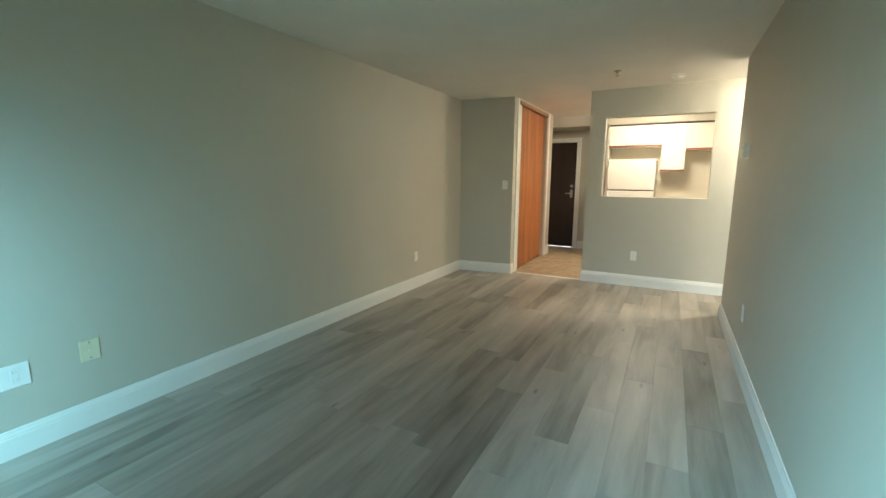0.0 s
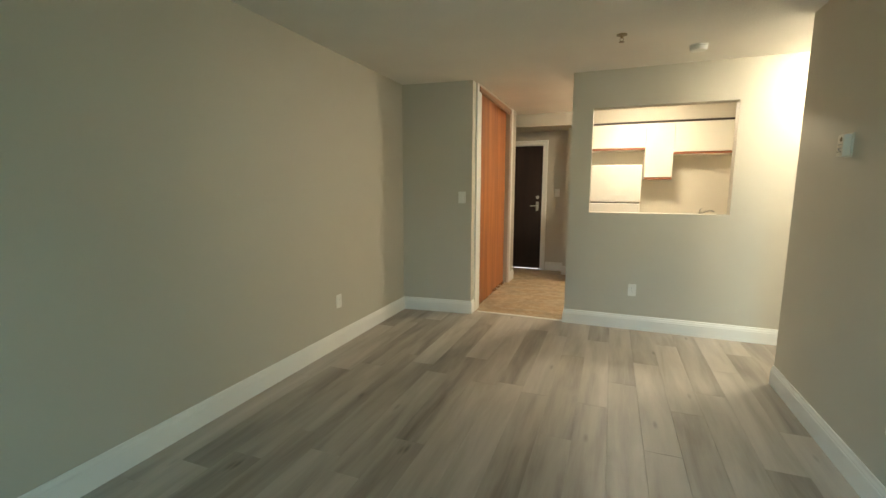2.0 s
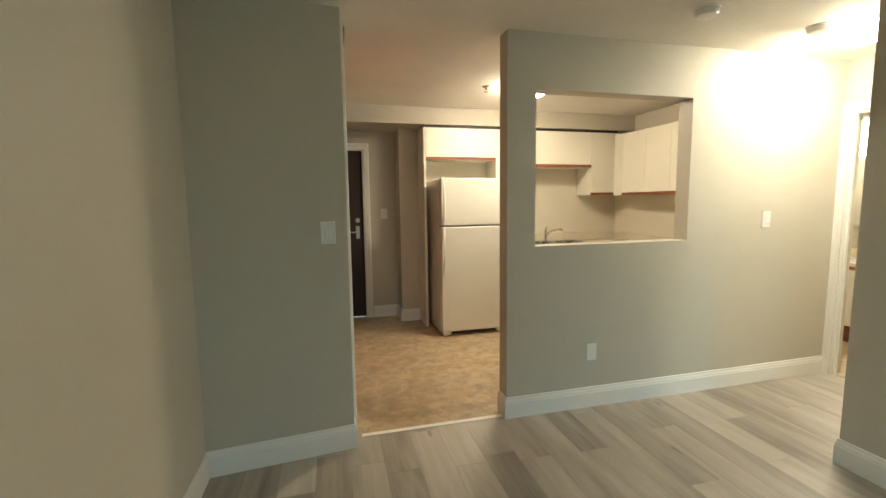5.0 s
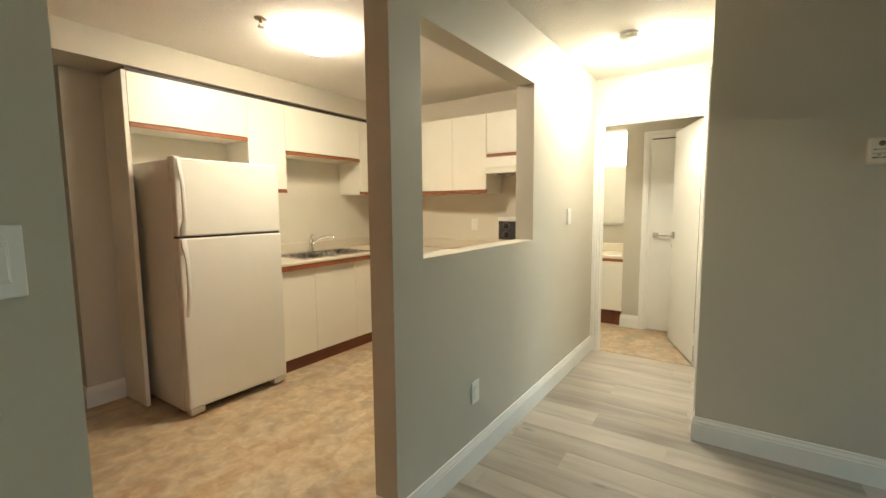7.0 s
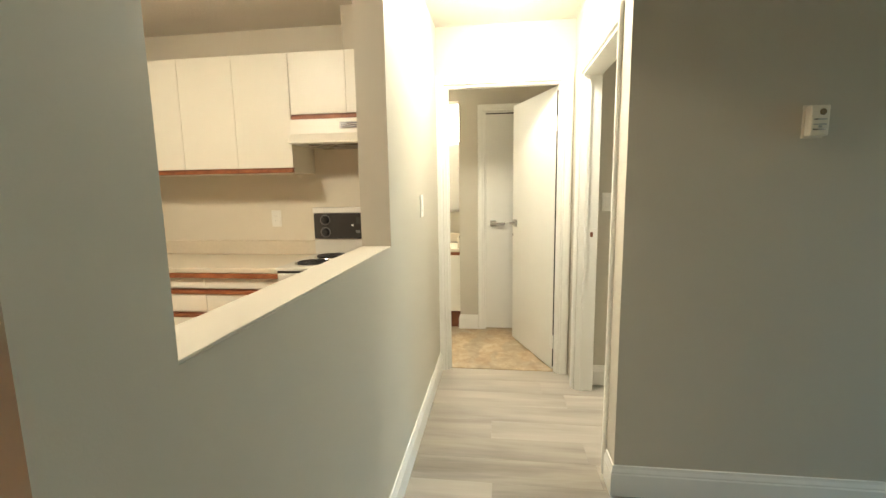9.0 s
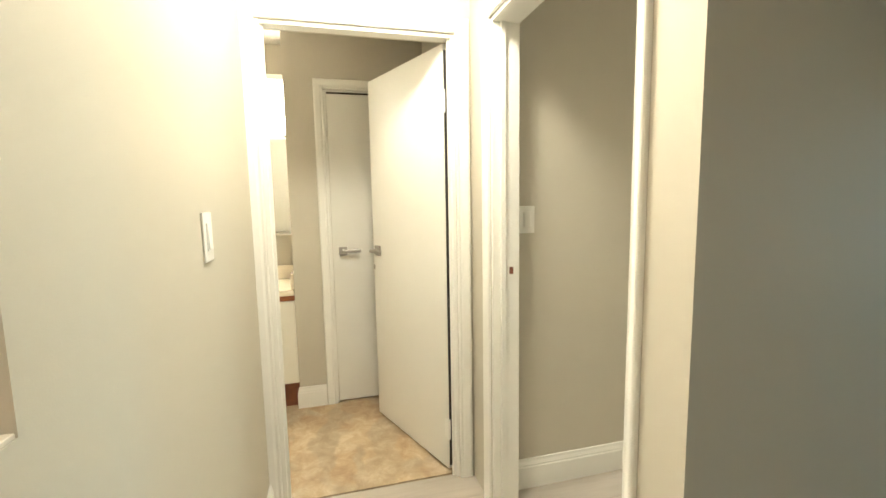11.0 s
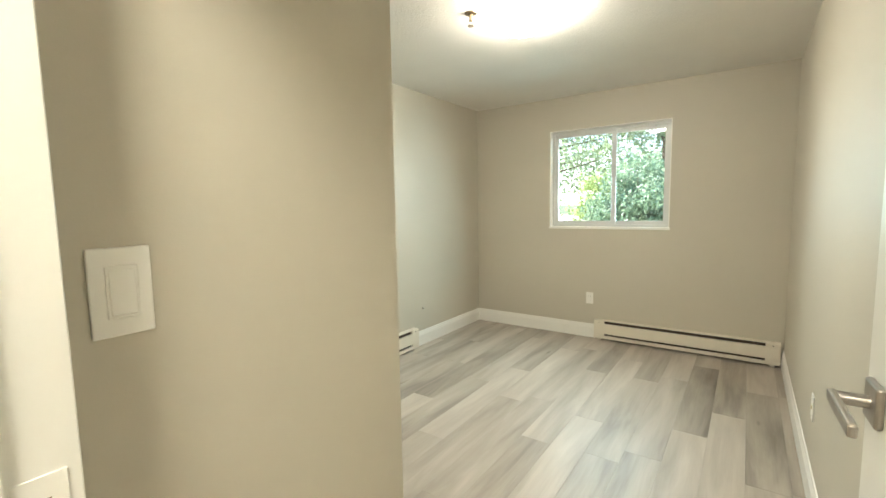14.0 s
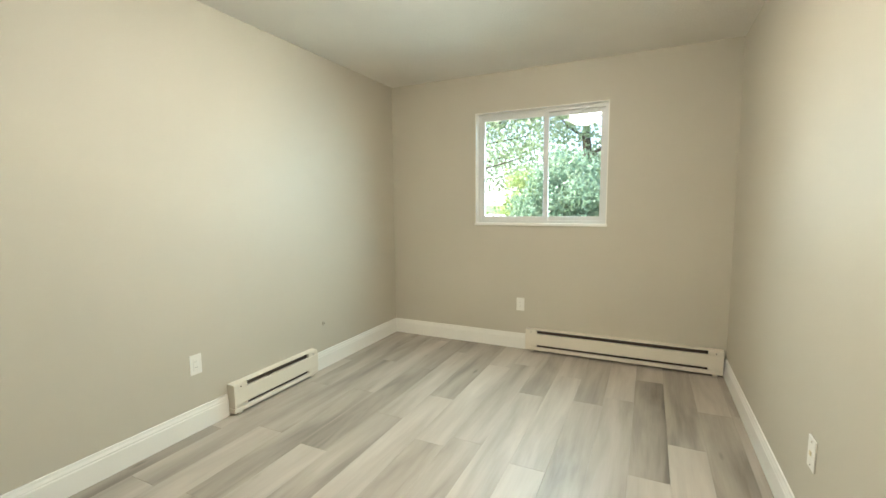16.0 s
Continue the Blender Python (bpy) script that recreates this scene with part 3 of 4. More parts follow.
part("track", box(-1.05, -0.978, 0.10, 1.62, 2.388, 2.4045), M_GAP, cl)
part("side_casing", box(-0.985, -0.955, 0.035, 0.190, 0.0, 2.428, 0.004), M_TRIM, cl, "white corner casing")
part("side_casing", box(-0.965, -0.934, 1.605, 1.69, 0.0, 2.428, 0.004), M_TRIM, cl, "white corner casing")
part("floor_guide", box(-1.04, -0.985, 0.10, 1.62, 0.0, 0.010), M_STEEL, cl)

# ---- floor strips, pass-through ledge ----
setting("threshold_strip", box(-0.93, -0.002, 0.018, 0.052, 0.0, 0.006, 0.002), M_TRIM, "thin white metal threshold strip", "threshold")
setting("pass_through_ledge", box(0.1935, 1.3585, 0.001, 0.119, 1.117, 1.123, 0.001, 1), M_WALL, "painted ledge of the kitchen pass-through", "ledge")


# ---- wall plates ----
def outlet(x, y, z, rz, mat=None, label="white duplex outlet on the wall", blank=False, wide=0.036):
    mat = mat or M_WHITE
    t = thing("wall_outlet", pose(x, y, z, 0, 0, rz), label, "outlet")
    pl = part("cover_plate", box(-wide, wide, -0.006, 0, -0.058, 0.058, 0.0025), mat, t)
    if blank:
        part("screw", lathe([(0, 0.0015), (0.003, 0.001), (0.0035, 0)], 10, pose(0, -0.006, 0.042, 90)), M_STEEL, pl)
        part("screw", lathe([(0, 0.0015), (0.003, 0.001), (0.0035, 0)], 10, pose(0, -0.006, -0.042, 90)), M_STEEL, pl)
        part("jack", box(-0.008, 0.008, -0.010, -0.006, -0.008, 0.008, 0.001, 1), M_IVORY, pl)
        return t
    rc = part("receptacle", box(-0.0165, 0.0165, -0.0085, -0.006, -0.033, 0.033, 0.0015, 1), mat, pl)
    for s in (-1, 1):
        for k in (-1, 1):
            part("slot", box(k * 0.006 - 0.0008, k * 0.006 + 0.0008, -0.0087, -0.0085, s * 0.018 - 0.002, s * 0.018 + 0.004), M_GAP, rc)
    part("screw", lathe([(0, 0.001), (0.003, 0.0008), (0.0035, 0)], 10, pose(0, -0.006, 0, 90)), M_STEEL, pl)
    return t


def switch(x, y, z, rz, w=0.078, h=0.122, label="white rocker light switch on the wall"):
    t = thing("light_switch", pose(x, y, z, 0, 0, rz), label, "light switch")
    pl = part("cover_plate", box(-w / 2, w / 2, -0.006, 0, -h / 2, h / 2, 0.0025), M_WHITE, t)
    part("rocker_frame", box(-0.0185, 0.0185, -0.0085, -0.006, -0.035, 0.035, 0.001, 1), M_WHITE, pl)
    bm = box(-0.0155, 0.0155, -0.012, -0.0085, -0.031, 0.031, 0.0015, 1)
    for v in bm.verts:
        if v.co.y < -0.010:
            v.co.y += 0.05 * (v.co.z + 0.031)
    part("rocker", bm, M_WHITE, pl)
    return t


outlet(0.620, 0, 0.387, 0)
outlet(-1.735, -1.40, 0.395, 90)
outlet(-1.735, -5.098, 0.398, 90, label="white two-gang outlet low on the living room wall", wide=0.057)
outlet(-1.735, -4.79, 0.420, 90, M_IVORY, "yellowed ivory cable plate on the wall", True, 0.046)
outlet(1.505, -2.24, 0.405, -90)
outlet(2.60, 1.146, 1.155, -90, label="white duplex outlet above the kitchen counter")
outlet(3.205, -5.29, 0.403, 180)
outlet(4.51, -3.123, 0.392, -90)
outlet(1.64, -3.45, 0.40, 90, label="white cable plate on the bedroom wall", blank=True)
switch(2.062, 0, 1.255, 0)
switch(-1.078, -0.0815, 1.254, 6.0)
switch(-0.433, 2.79, 1.276, 0)
switch(2.60, -1.128, 1.246, -90, 0.072, 0.118)
jk = thing("phone_jack", pose(4.51, -4.20, 0.36, 0, 0, -90), "tiny painted-over phone jack on the bedroom wall", "phone jack")
part("jack_body", box(-0.012, 0.012, -0.008, 0, -0.016, 0.016, 0.002), M_WALL, jk)
part("socket", box(-0.005, 0.005, -0.0085, -0.008, -0.006, 0.004), M_BLACK, jk)

th = thing("thermostat", pose(1.505, -1.585, 1.572, 0, 0, -90), "ivory plastic thermostat with a small dial and scale strips", "thermostat")
part("back_plate", box(-0.036, 0.036, -0.008, 0, -0.060, 0.060, 0.002), M_HEATER, th)
cov = part("cover", box(-0.032, 0.032, -0.042, -0.008, -0.055, 0.055, 0.005), M_HEATER, th)
part("dial", lathe([(0, 0.003), (0.009, 0.003), (0.012, 0.0)], 24, pose(0.008, -0.042, 0.030, 90)), M_BRASS, cov, "small brass dial", smooth=True)
for k in (0.004, -0.014, -0.032):
    part("scale_strip", box(-0.022, 0.022, -0.0428, -0.042, k - 0.0022, k + 0.0022), M_STEEL, cov, "silver scale strip")
part("slider", box(-0.006, 0.006, -0.047, -0.042, -0.026, -0.018, 0.0015, 1), M_STEEL, cov)


def sprinkler(x, y, drop=0.0):
    """A pendant head; drop: length of bare pipe under the ceiling plate."""
    t = thing("fire_sprinkler", pose(x, y, H), "small dull brass pendant sprinkler head on the ceiling", "sprinkler")
    part("escutcheon", lathe([(0, 0), (0.036, 0), (0.034, -0.006), (0.014, -0.010), (0, -0.010)], 24), M_BRASS, t, smooth=True)
    part("body", lathe([(0, -0.009), (0.010, -0.009), (0.010, -0.022 - drop), (0.006, -0.026 - drop), (0, -0.026 - drop)], 12), M_BRASS, t)
    for s in (-1, 1):
        part("frame_arm", tube([(s * 0.008, 0, -0.022 - drop), (s * 0.014, 0, -0.034 - drop), (s * 0.004, 0, -0.048 - drop)], 0.0022, 6), M_BRASS, t)
    part("deflector", lathe([(0, -0.047 - drop), (0.019, -0.048 - drop), (0.019, -0.051 - drop), (0, -0.051 - drop)], 16), M_BRASS, t)


sprinkler(0.400, -0.945), sprinkler(0.325, 1.25), sprinkler(3.245, -3.09, 0.020)


def smoke_alarm(x, y, r=0.065):
    t = thing("smoke_alarm", pose(x, y, H), "round white plastic smoke alarm on the ceiling", "smoke alarm")
    part("base", lathe([(0, 0), (r, 0), (r, -0.010), (0, -0.010)], 32), M_WHITE, t, smooth=True)
    part("body", lathe([(0, -0.012), (r * 0.93, -0.012), (r * 0.93, -0.024), (r * 0.80, -0.038), (r * 0.3, -0.044), (0, -0.044)], 32), M_WHITE, t, smooth=True)
    part("vent_ring", lathe([(r * 0.90, -0.0095), (r * 0.90, -0.0125)], 32), M_GAP, t)
    part("test_button", lathe([(0, -0.046), (0.008, -0.046), (0.009, -0.043)], 12, pose(0.02, 0, 0)), M_WHITE, t, smooth=True)


smoke_alarm(0.950, -0.485), smoke_alarm(1.81, -0.446)


# ---- kitchen: wall cabinets ----
def pull_strip(parent, a, b, z, front):
    """Oak finger-pull under a door: a proud lip and a groove above it; front is its y."""
    part("oak_pull", box(a, b, front - 0.006, front + 0.016, z, z + 0.021, 0.004), M_OAKX, parent, "reddish oak finger pull")
    part("pull_groove", box(a, b, front + 0.006, front + 0.016, z + 0.021, z + 0.031), M_TOE, parent)


def wall_cabinet(x0, x1, z0, z1, y0, y1, doors, label):
    """A wall cabinet whose doors face -y."""
    t = thing("wall_cabinet", pose(0, 0, 0), label, "kitchen cabinet", "kitchen wall cabinets")
    part("body", box(x0 + 0.0005, x1 - 0.0005, y0 + 0.020, y1, z0 + 0.002, z1, 0.001, 1), M_CAB, t)
    w = (x1 - x0) / doors
    for k in range(doors):
        a, b = x0 + k * w + 0.001, x0 + (k + 1) * w - 0.001
        d = part("door", box(a, b, y0, y0 + 0.018, z0 + 0.031, z1 - 0.004, 0.0015, 1), M_CAB, t)
        pull_strip(d, a, b, z0, y0)
    return t


NY = 2.18
wall_cabinet(-0.03, 0.785, 1.873, 2.222, NY, 2.50, 1, "cream cabinet with oak pull above the refrigerator")
wall_cabinet(0.785, 1.13, 1.470, 2.222, NY, 2.50, 1, "tall cream wall cabinet with oak pull beside the sink")
wall_cabinet(1.13, 2.02, 1.805, 2.222, NY, 2.50, 1, "short cream wall cabinet with oak pull over the sink")
wall_cabinet(2.02, 2.385, 1.470, 2.222, NY, 2.50, 1, "cream corner wall cabinet with oak pull")
sp2 = thing("refrigerator_side_panel", pose(-0.045, 2.34, 0), "tall cream panel beside the refrigerator", "cabinet panel")
part("panel", box(-0.013, 0.013, -0.162, 0.16, 0, 2.222, 0.0015, 1), M_CAB, sp2)
# brown strip stands in for the shade between cabinet tops and soffit
gp = thing("soffit_gap_shade", pose(0, 0, 0), "dark strip painting the shade in the gap between cabinets and soffit", "filler strip")
part("strip", box(-0.03, 2.385, 2.20, 2.23, 2.223, 2.249), M_FIN, gp)
fl = thing("corner_filler", pose(2.385, 2.065, 0, 0, 0, -66), "cream filler panel in the cabinet corner", "cabinet panel")
part("panel", box(-0.118, 0.118, -0.008, 0.008, 1.462, 2.20, 0.001, 1), M_CAB, fl)


def side_cabinet(y0, y1, z0, z1, x0, x1, doors, label):
    """A wall cabinet whose doors face -x."""
    t = thing("wall_cabinet", pose(0, 0, 0), label, "kitchen cabinet", "kitchen wall cabinets")
    part("body", box(x0 + 0.020, x1, y0 + 0.0005, y1 - 0.0005, z0 + 0.002, z1, 0.001, 1), M_CAB, t)
    w = (y1 - y0) / doors
    for k in range(doors):
        a, b = y0 + k * w + 0.001, y0 + (k + 1) * w - 0.001
        d = part("door", box(x0, x0 + 0.018, a, b, z0 + 0.031, z1 - 0.003, 0.0015, 1), M_CAB, t)
        part("oak_pull", box(x0 - 0.006, x0 + 0.016, a, b, z0, z0 + 0.021, 0.004), M_OAKX, d, "reddish oak finger pull")
        part("pull_groove", box(x0 + 0.006, x0 + 0.016, a, b, z0 + 0.021, z0 + 0.031), M_TOE, d)
    return t


EX = 2.28
side_cabinet(0.84, 1.575, 1.462, 2.175, EX, 2.60, 2, "two-door cream wall cabinet with oak pulls")
side_cabinet(1.575, 1.945, 1.462, 2.175, EX, 2.60, 1, "cream wall cabinet with oak pull near the corner")
side_cabinet(0.125, 0.838, 1.780, 2.175, EX, 2.60, 2, "short cream cabinet with oak pull above the range hood")
setting("duct_chase", boxes((2.31, 2.60, 0.12, 0.50, 2.176, H)), M_WALL, "painted duct chase above the hood cabinet", "duct chase")

hood = thing("range_hood", pose(0, 0, 0), "cream enamel range hood under the cabinet", "range hood")
bm = bmesh.new()
prof = [(2.60, 1.778), (2.262, 1.778), (2.252, 1.690), (2.215, 1.640), (2.215, 1.632), (2.60, 1.632)]
ra, rb = [[bm.verts.new((x, y, z)) for x, z in prof] for y in (0.130, 0.836)]
for k in range(len(prof)):
    bm.faces.new((ra[k], ra[(k + 1) % 6], rb[(k + 1) % 6], rb[k]))
bm.faces.new(ra), bm.faces.new(rb[::-1])
bmesh.ops.recalc_face_normals(bm, faces=bm.faces[:])
hb = part("hood_body", bm, M_CAB, hood)
vg = part("vent_grille", box(2.2500, 2.2560, 0.36, 0.52, 1.715, 1.755, 0.001, 1), M_STEEL, hb, "silver vent grille")
for k in range(3):
    part("slot", box(2.2490, 2.2502, 0.37, 0.51, 1.722 + k * 0.011, 1.727 + k * 0.011), M_BLACK, vg)
part("filter", box(2.30, 2.55, 0.22, 0.74, 1.622, 1.632), M_STEEL, hood, "metal grease filter")

# ---- kitchen: base cabinets, counter, sink ----
bc = thing("sink_base_cabinet", pose(0, 0, 0), "cream base cabinet under the sink with brown toe board", "kitchen cabinet", "kitchen base cabinets")
part("body", box(0.80, 2.065, 1.885, 2.50, 0.105, 0.855, 0.001, 1), M_CAB, bc)
for a, b in ((0.80, 1.14), (1.14, 1.605), (1.605, 2.049)):
    part("door", box(a + 0.0012, b - 0.0012, 1.866, 1.884, 0.108, 0.846, 0.0015, 1), M_CAB, bc)
part("toe_board", box(0.80, 2.095, 1.893, 1.911, 0.0, 0.105), M_TOE, bc, "reddish brown toe board")
dr = thing("drawer_base_cabinet", pose(0, 0, 0), "cream drawer cabinet with oak pulls beside the stove", "kitchen cabinet", "kitchen base cabinets")
part("body", box(2.070, 2.60, 0.843, 1.88, 0.105, 0.855, 0.001, 1), M_CAB, dr)
for z0, z1 in ((0.11, 0.468), (0.475, 0.616), (0.623, 0.763), (0.770, 0.836)):
    for ya, yb in ((0.845, 1.34), (1.342, 1.84)):
        top = z1 < 0.8
        d = part("drawer_front", box(2.051, 2.069, ya, yb, z0, z1 - (0.031 if top else 0.0), 0.0015, 1), M_CAB, dr)
        if top:
            part("oak_pull", box(2.043, 2.067, ya, yb, z1 - 0.030, z1 - 0.009, 0.004), M_OAKX, d, "reddish oak finger pull")
            part("pull_groove", box(2.055, 2.067, ya, yb, z1 - 0.009, z1 - 0.001), M_TOE, d)
part("toe_board", box(2.095, 2.113, 0.843, 1.95, 0.0, 0.105), M_TOE, dr)

ct = thing("kitchen_counter", pose(0, 0, 0), "beige laminate L-shaped counter with oak edge", "counter")
bm = bmesh.new()
SX0, SX1, SY0, SY1 = 1.12, 1.93, 1.95, 2.43
for b in ((0.78, SX0, 1.848, 2.50), (SX1, 2.60, 1.848, 2.50), (SX0, SX1, 1.848, SY0), (SX0, SX1, SY1, 2.50), (2.035, 2.60, 0.841, 1.848)):
    bx(bm, b[0], b[1], b[2], b[3], 0.857, 0.900)
part("worktop", bm, M_COUNTER, ct)
part("backsplash_lip", box(0.78, 2.578, 2.478, 2.499, 0.900, 1.000, 0.006), M_COUNTER, ct)
part("backsplash_lip", box(2.578, 2.599, 0.841, 2.499, 0.900, 1.000, 0.006), M_COUNTER, ct)
part("oak_edge", box(0.78, 2.031, 1.838, 1.849, 0.838, 0.868, 0.003), M_OAKX, ct, "reddish oak counter edging")
part("edge_groove", box(0.78, 2.031, 1.842, 1.849, 0.868, 0.878), M_TOE, ct)
part("front_lip", box(0.78, 2.031, 1.836, 1.849, 0.878, 0.9005, 0.005), M_COUNTER, ct)
part("oak_edge", box(2.023, 2.034, 0.841, 1.838, 0.838, 0.868, 0.003), M_OAKX, ct, "reddish oak counter edging")
part("front_lip", box(2.021, 2.034, 0.841, 1.838, 0.870, 0.9005, 0.005), M_COUNTER, ct)

sk = thing("kitchen_sink", pose((SX0 + SX1) / 2, (SY0 + SY1) / 2, 0.900), "double-bowl stainless steel sink set in the counter", "sink")
w, dp = (SX1 - SX0) / 2, (SY1 - SY0) / 2


def bowl(x0, x1, y0, y1, depth, top=0.0):
    """An open basin with sloped, thick sides."""
    bm = bmesh.new()
    def ring(i, z):
        return [bm.verts.new(p) for p in ((x0 + i, y0 + i, z), (x1 - i, y0 + i, z), (x1 - i, y1 - i, z), (x0 + i, y1 - i, z))]
    rs = [ring(0, top - 0.002), ring(0.004, top), ring(0.012, top - 0.008), ring(0.03, top - depth), ring(0.02, top - depth - 0.004), ring(0, top - 0.012)]
    for a, b in zip(rs, rs[1:] + rs[:1]):
        if a is rs[3]:
            bm.faces.new(a)
            bm.faces.new(b[::-1])
            continue
        for k in range(4):
            bm.faces.new((a[k], a[(k + 1) % 4], b[(k + 1) % 4], b[k]))
    bmesh.ops.recalc_face_normals(bm, faces=bm.faces[:])
    return bm


bm = bmesh.new()
for b in ((-w - 0.012, w + 0.012, -dp - 0.012, -dp + 0.025), (-w - 0.012, w + 0.012, dp - 0.075, dp + 0.012), (-w - 0.012, -w + 0.025, -dp + 0.025, dp - 0.075),
          (w - 0.025, w + 0.012, -dp + 0.025, dp - 0.075), (-0.02, 0.02, -dp + 0.025, dp - 0.075)):
    bx(bm, b[0], b[1], b[2], b[3], 0.0006, 0.005)
part("rim", bm, M_STEEL, sk)
for xa, xb in ((-w + 0.025, -0.02), (0.02, w - 0.025)):
    bo = part("basin", bowl(xa, xb, -dp + 0.025, dp - 0.075, 0.16, 0.003), M_STEEL, sk)
    part("drain", lathe([(0, 0.002), (0.03, 0.002), (0.042, 0.004), (0.044, 0)], 20, pose((xa + xb) / 2, -0.03, -0.157)), M_CHROME, bo, smooth=True)
fa = thing("kitchen_faucet", pose(1.53, 2.385, 0.905), "chrome single-lever kitchen faucet", "faucet")
part("base", lathe([(0, 0), (0.030, 0), (0.030, 0.006), (0.024, 0.012), (0.020, 0.09), (0.022, 0.10), (0.018, 0.125), (0, 0.128)], 24), M_CHROME, fa, smooth=True)
part("deck_plate", box(-0.12, 0.12, -0.028, 0.028, 0, 0.006, 0.003), M_CHROME, fa)
part("spout", tube([(0.0, -0.01, 0.07), (0.03, -0.06, 0.12), (0.075, -0.12, 0.152), (0.11, -0.165, 0.155), (0.125, -0.185, 0.145)], 0.011, 14), M_CHROME, fa, smooth=True)
part("lever", tube([(0, 0, 0.122), (-0.004, 0.004, 0.150), (0.012, -0.01, 0.176)], 0.007, 12), M_CHROME, fa, smooth=True)

# ---- refrigerator ----
def moulded_handle(z0, z1, flip):
    """A bowed grip strip: a broad flat foot at the end by the door's gap, a raised grip, and a tapered tail flush with the door."""
    stations = ((0.0, 0.000, 0.034, 0.016), (0.10, -0.004, 0.036, 0.026), (0.16, -0.022, 0.030, 0.020), (0.24, -0.034, 0.024, 0.016),
                (0.62, -0.034, 0.022, 0.016), (0.74, -0.026, 0.022, 0.018), (0.84, -0.010, 0.022, 0.016), (0.94, -0.002, 0.022, 0.010), (1.0, 0.0, 0.020, 0.004))
    bm = bmesh.new()
    rings = []
    for f, y, w, d in stations:
        z = z0 + (z1 - z0) * f if flip else z1 - (z1 - z0) * f
        ring = []
        for k in range(12):
            a = 2 * math.pi * k / 12
            c, q = math.cos(a), math.sin(a)
            ring.append(bm.verts.new((0.026 + w / 2 * math.copysign(abs(c) ** 0.6, c), y - d / 2 + 0.002 + d / 2 * math.copysign(abs(q) ** 0.6, q), z)))
        rings.append(ring)
    for a, b in zip(rings, rings[1:]):
        for k in range(12):
            bm.faces.new((a[k], a[(k + 1) % 12], b[(k + 1) % 12], b[k]))
    bm.faces.new(rings[0][::-1]), bm.faces.new(rings[-1])
    bmesh.ops.recalc_face_normals(bm, faces=bm.faces[:])
    return bm


fr = thing("refrigerator", pose(0.02, 1.74, 0), "white top-freezer refrigerator standing on the kitchen floor", "refrigerator")
part("body", box(0.0, 0.715, 0.075, 0.72, 0.03, 1.645, 0.008), M_FRIDGE, fr)
for z0, z1, nm, h0, h1 in ((0.058, 1.155, "main_door", 0.66, 1.148), (1.168, 1.650, "freezer_door", 1.178, 1.645)):
    d = part(nm, box(0.0, 0.715, 0.0, 0.068, z0, z1, 0.010, 3), M_FRIDGE, fr)
    part("handle", moulded_handle(h0, h1, nm == "freezer_door"), M_FRIDGE, d, "white moulded door handle", smooth=True)
# dark filler painting the shade between the two doors
part("door_gap", box(0.006, 0.709, 0.012, 0.074, 1.1555, 1.1675), M_GAP, fr)
# near-black board painting the shade under the refrigerator, no grille
part("toe_shade", box(0.03, 0.685, 0.085, 0.10, 0.012, 0.060, 0.002), M_GAP, fr)
for fx in (0.012, 0.613):
    part("base_corner", box(fx, fx + 0.09, 0.012, 0.074, 0.016, 0.056, 0.004), M_FRIDGE, fr)
for fx in (0.05, 0.665):
    part("foot", lathe([(0, 0), (0.022, 0), (0.022, 0.02), (0.012, 0.03), (0, 0.03)], 14, pose(fx, 0.06, 0)), M_WHITE, fr)
    part("foot", lathe([(0, 0), (0.022, 0), (0.022, 0.02), (0.012, 0.03), (0, 0.03)], 14, pose(fx, 0.66, 0)), M_WHITE, fr)
part("hinge_cover", box(0.01, 0.05, 0.02, 0.10, 1.646, 1.660, 0.003), M_FRIDGE, fr)

# ---- stove ----
st = thing("electric_stove", pose(0, 0, 0), "white electric coil stove with black control panel", "stove")
X0, X1, Y0, Y1 = 1.975, 2.597, 0.125, 0.836
part("body", box(X0 + 0.03, X1, Y0, Y1, 0.03, 0.895, 0.004), M_FRIDGE, st)
part("cooktop", box(X0 - 0.006, X1, Y0 - 0.002, Y1 + 0.002, 0.896, 0.914, 0.005), M_FRIDGE, st)
bg = part("backguard", box(X1 - 0.075, X1, Y0, Y1, 0.914, 1.225, 0.006), M_FRIDGE, st)
part("control_panel", box(X1 - 0.082, X1 - 0.0755, Y0 + 0.012, Y1 - 0.004, 1.020, 1.192, 0.002), M_PANEL, bg, "glossy charcoal control panel")
part("panel_cap", box(X1 - 0.084, X1 + 0.002, Y0 - 0.002, Y1 + 0.002, 1.198, 1.232, 0.004), M_WHITE, bg, "white cap strip on the backguard")
for ky in (Y1 - 0.085, Y0 + 0.085):
    for kz in (1.064, 1.148):
        part("dial_ring", lathe([(0.029, 0.0), (0.029, 0.0012), (0.036, 0.0012), (0.036, 0.0)], 28, pose(X1 - 0.082, ky, kz, 0, -90)), M_DIAL, bg, "grey printed dial ring")
        kb = part("knob", lathe([(0, 0.022), (0.020, 0.022), (0.024, 0.018), (0.027, 0.003), (0.028, 0)], 24, pose(X1 - 0.082, ky, kz, 0, -90)), M_BLACK, bg, smooth=True)
        part("pointer", box(X1 - 0.109, X1 - 0.103, ky - 0.004, ky + 0.004, kz - 0.024, kz + 0.024, 0.0015, 1), M_BLACK, kb)
for ky in (0.36, 0.44, 0.52):
    part("push_button", box(X1 - 0.087, X1 - 0.082, ky - 0.014, ky + 0.014, 1.058, 1.078, 0.002, 1), M_DIAL, bg)
part("clock_window", box(X1 - 0.0835, X1 - 0.082, 0.36, 0.53, 1.118, 1.166), M_BLACK, bg, "dark glass clock window")
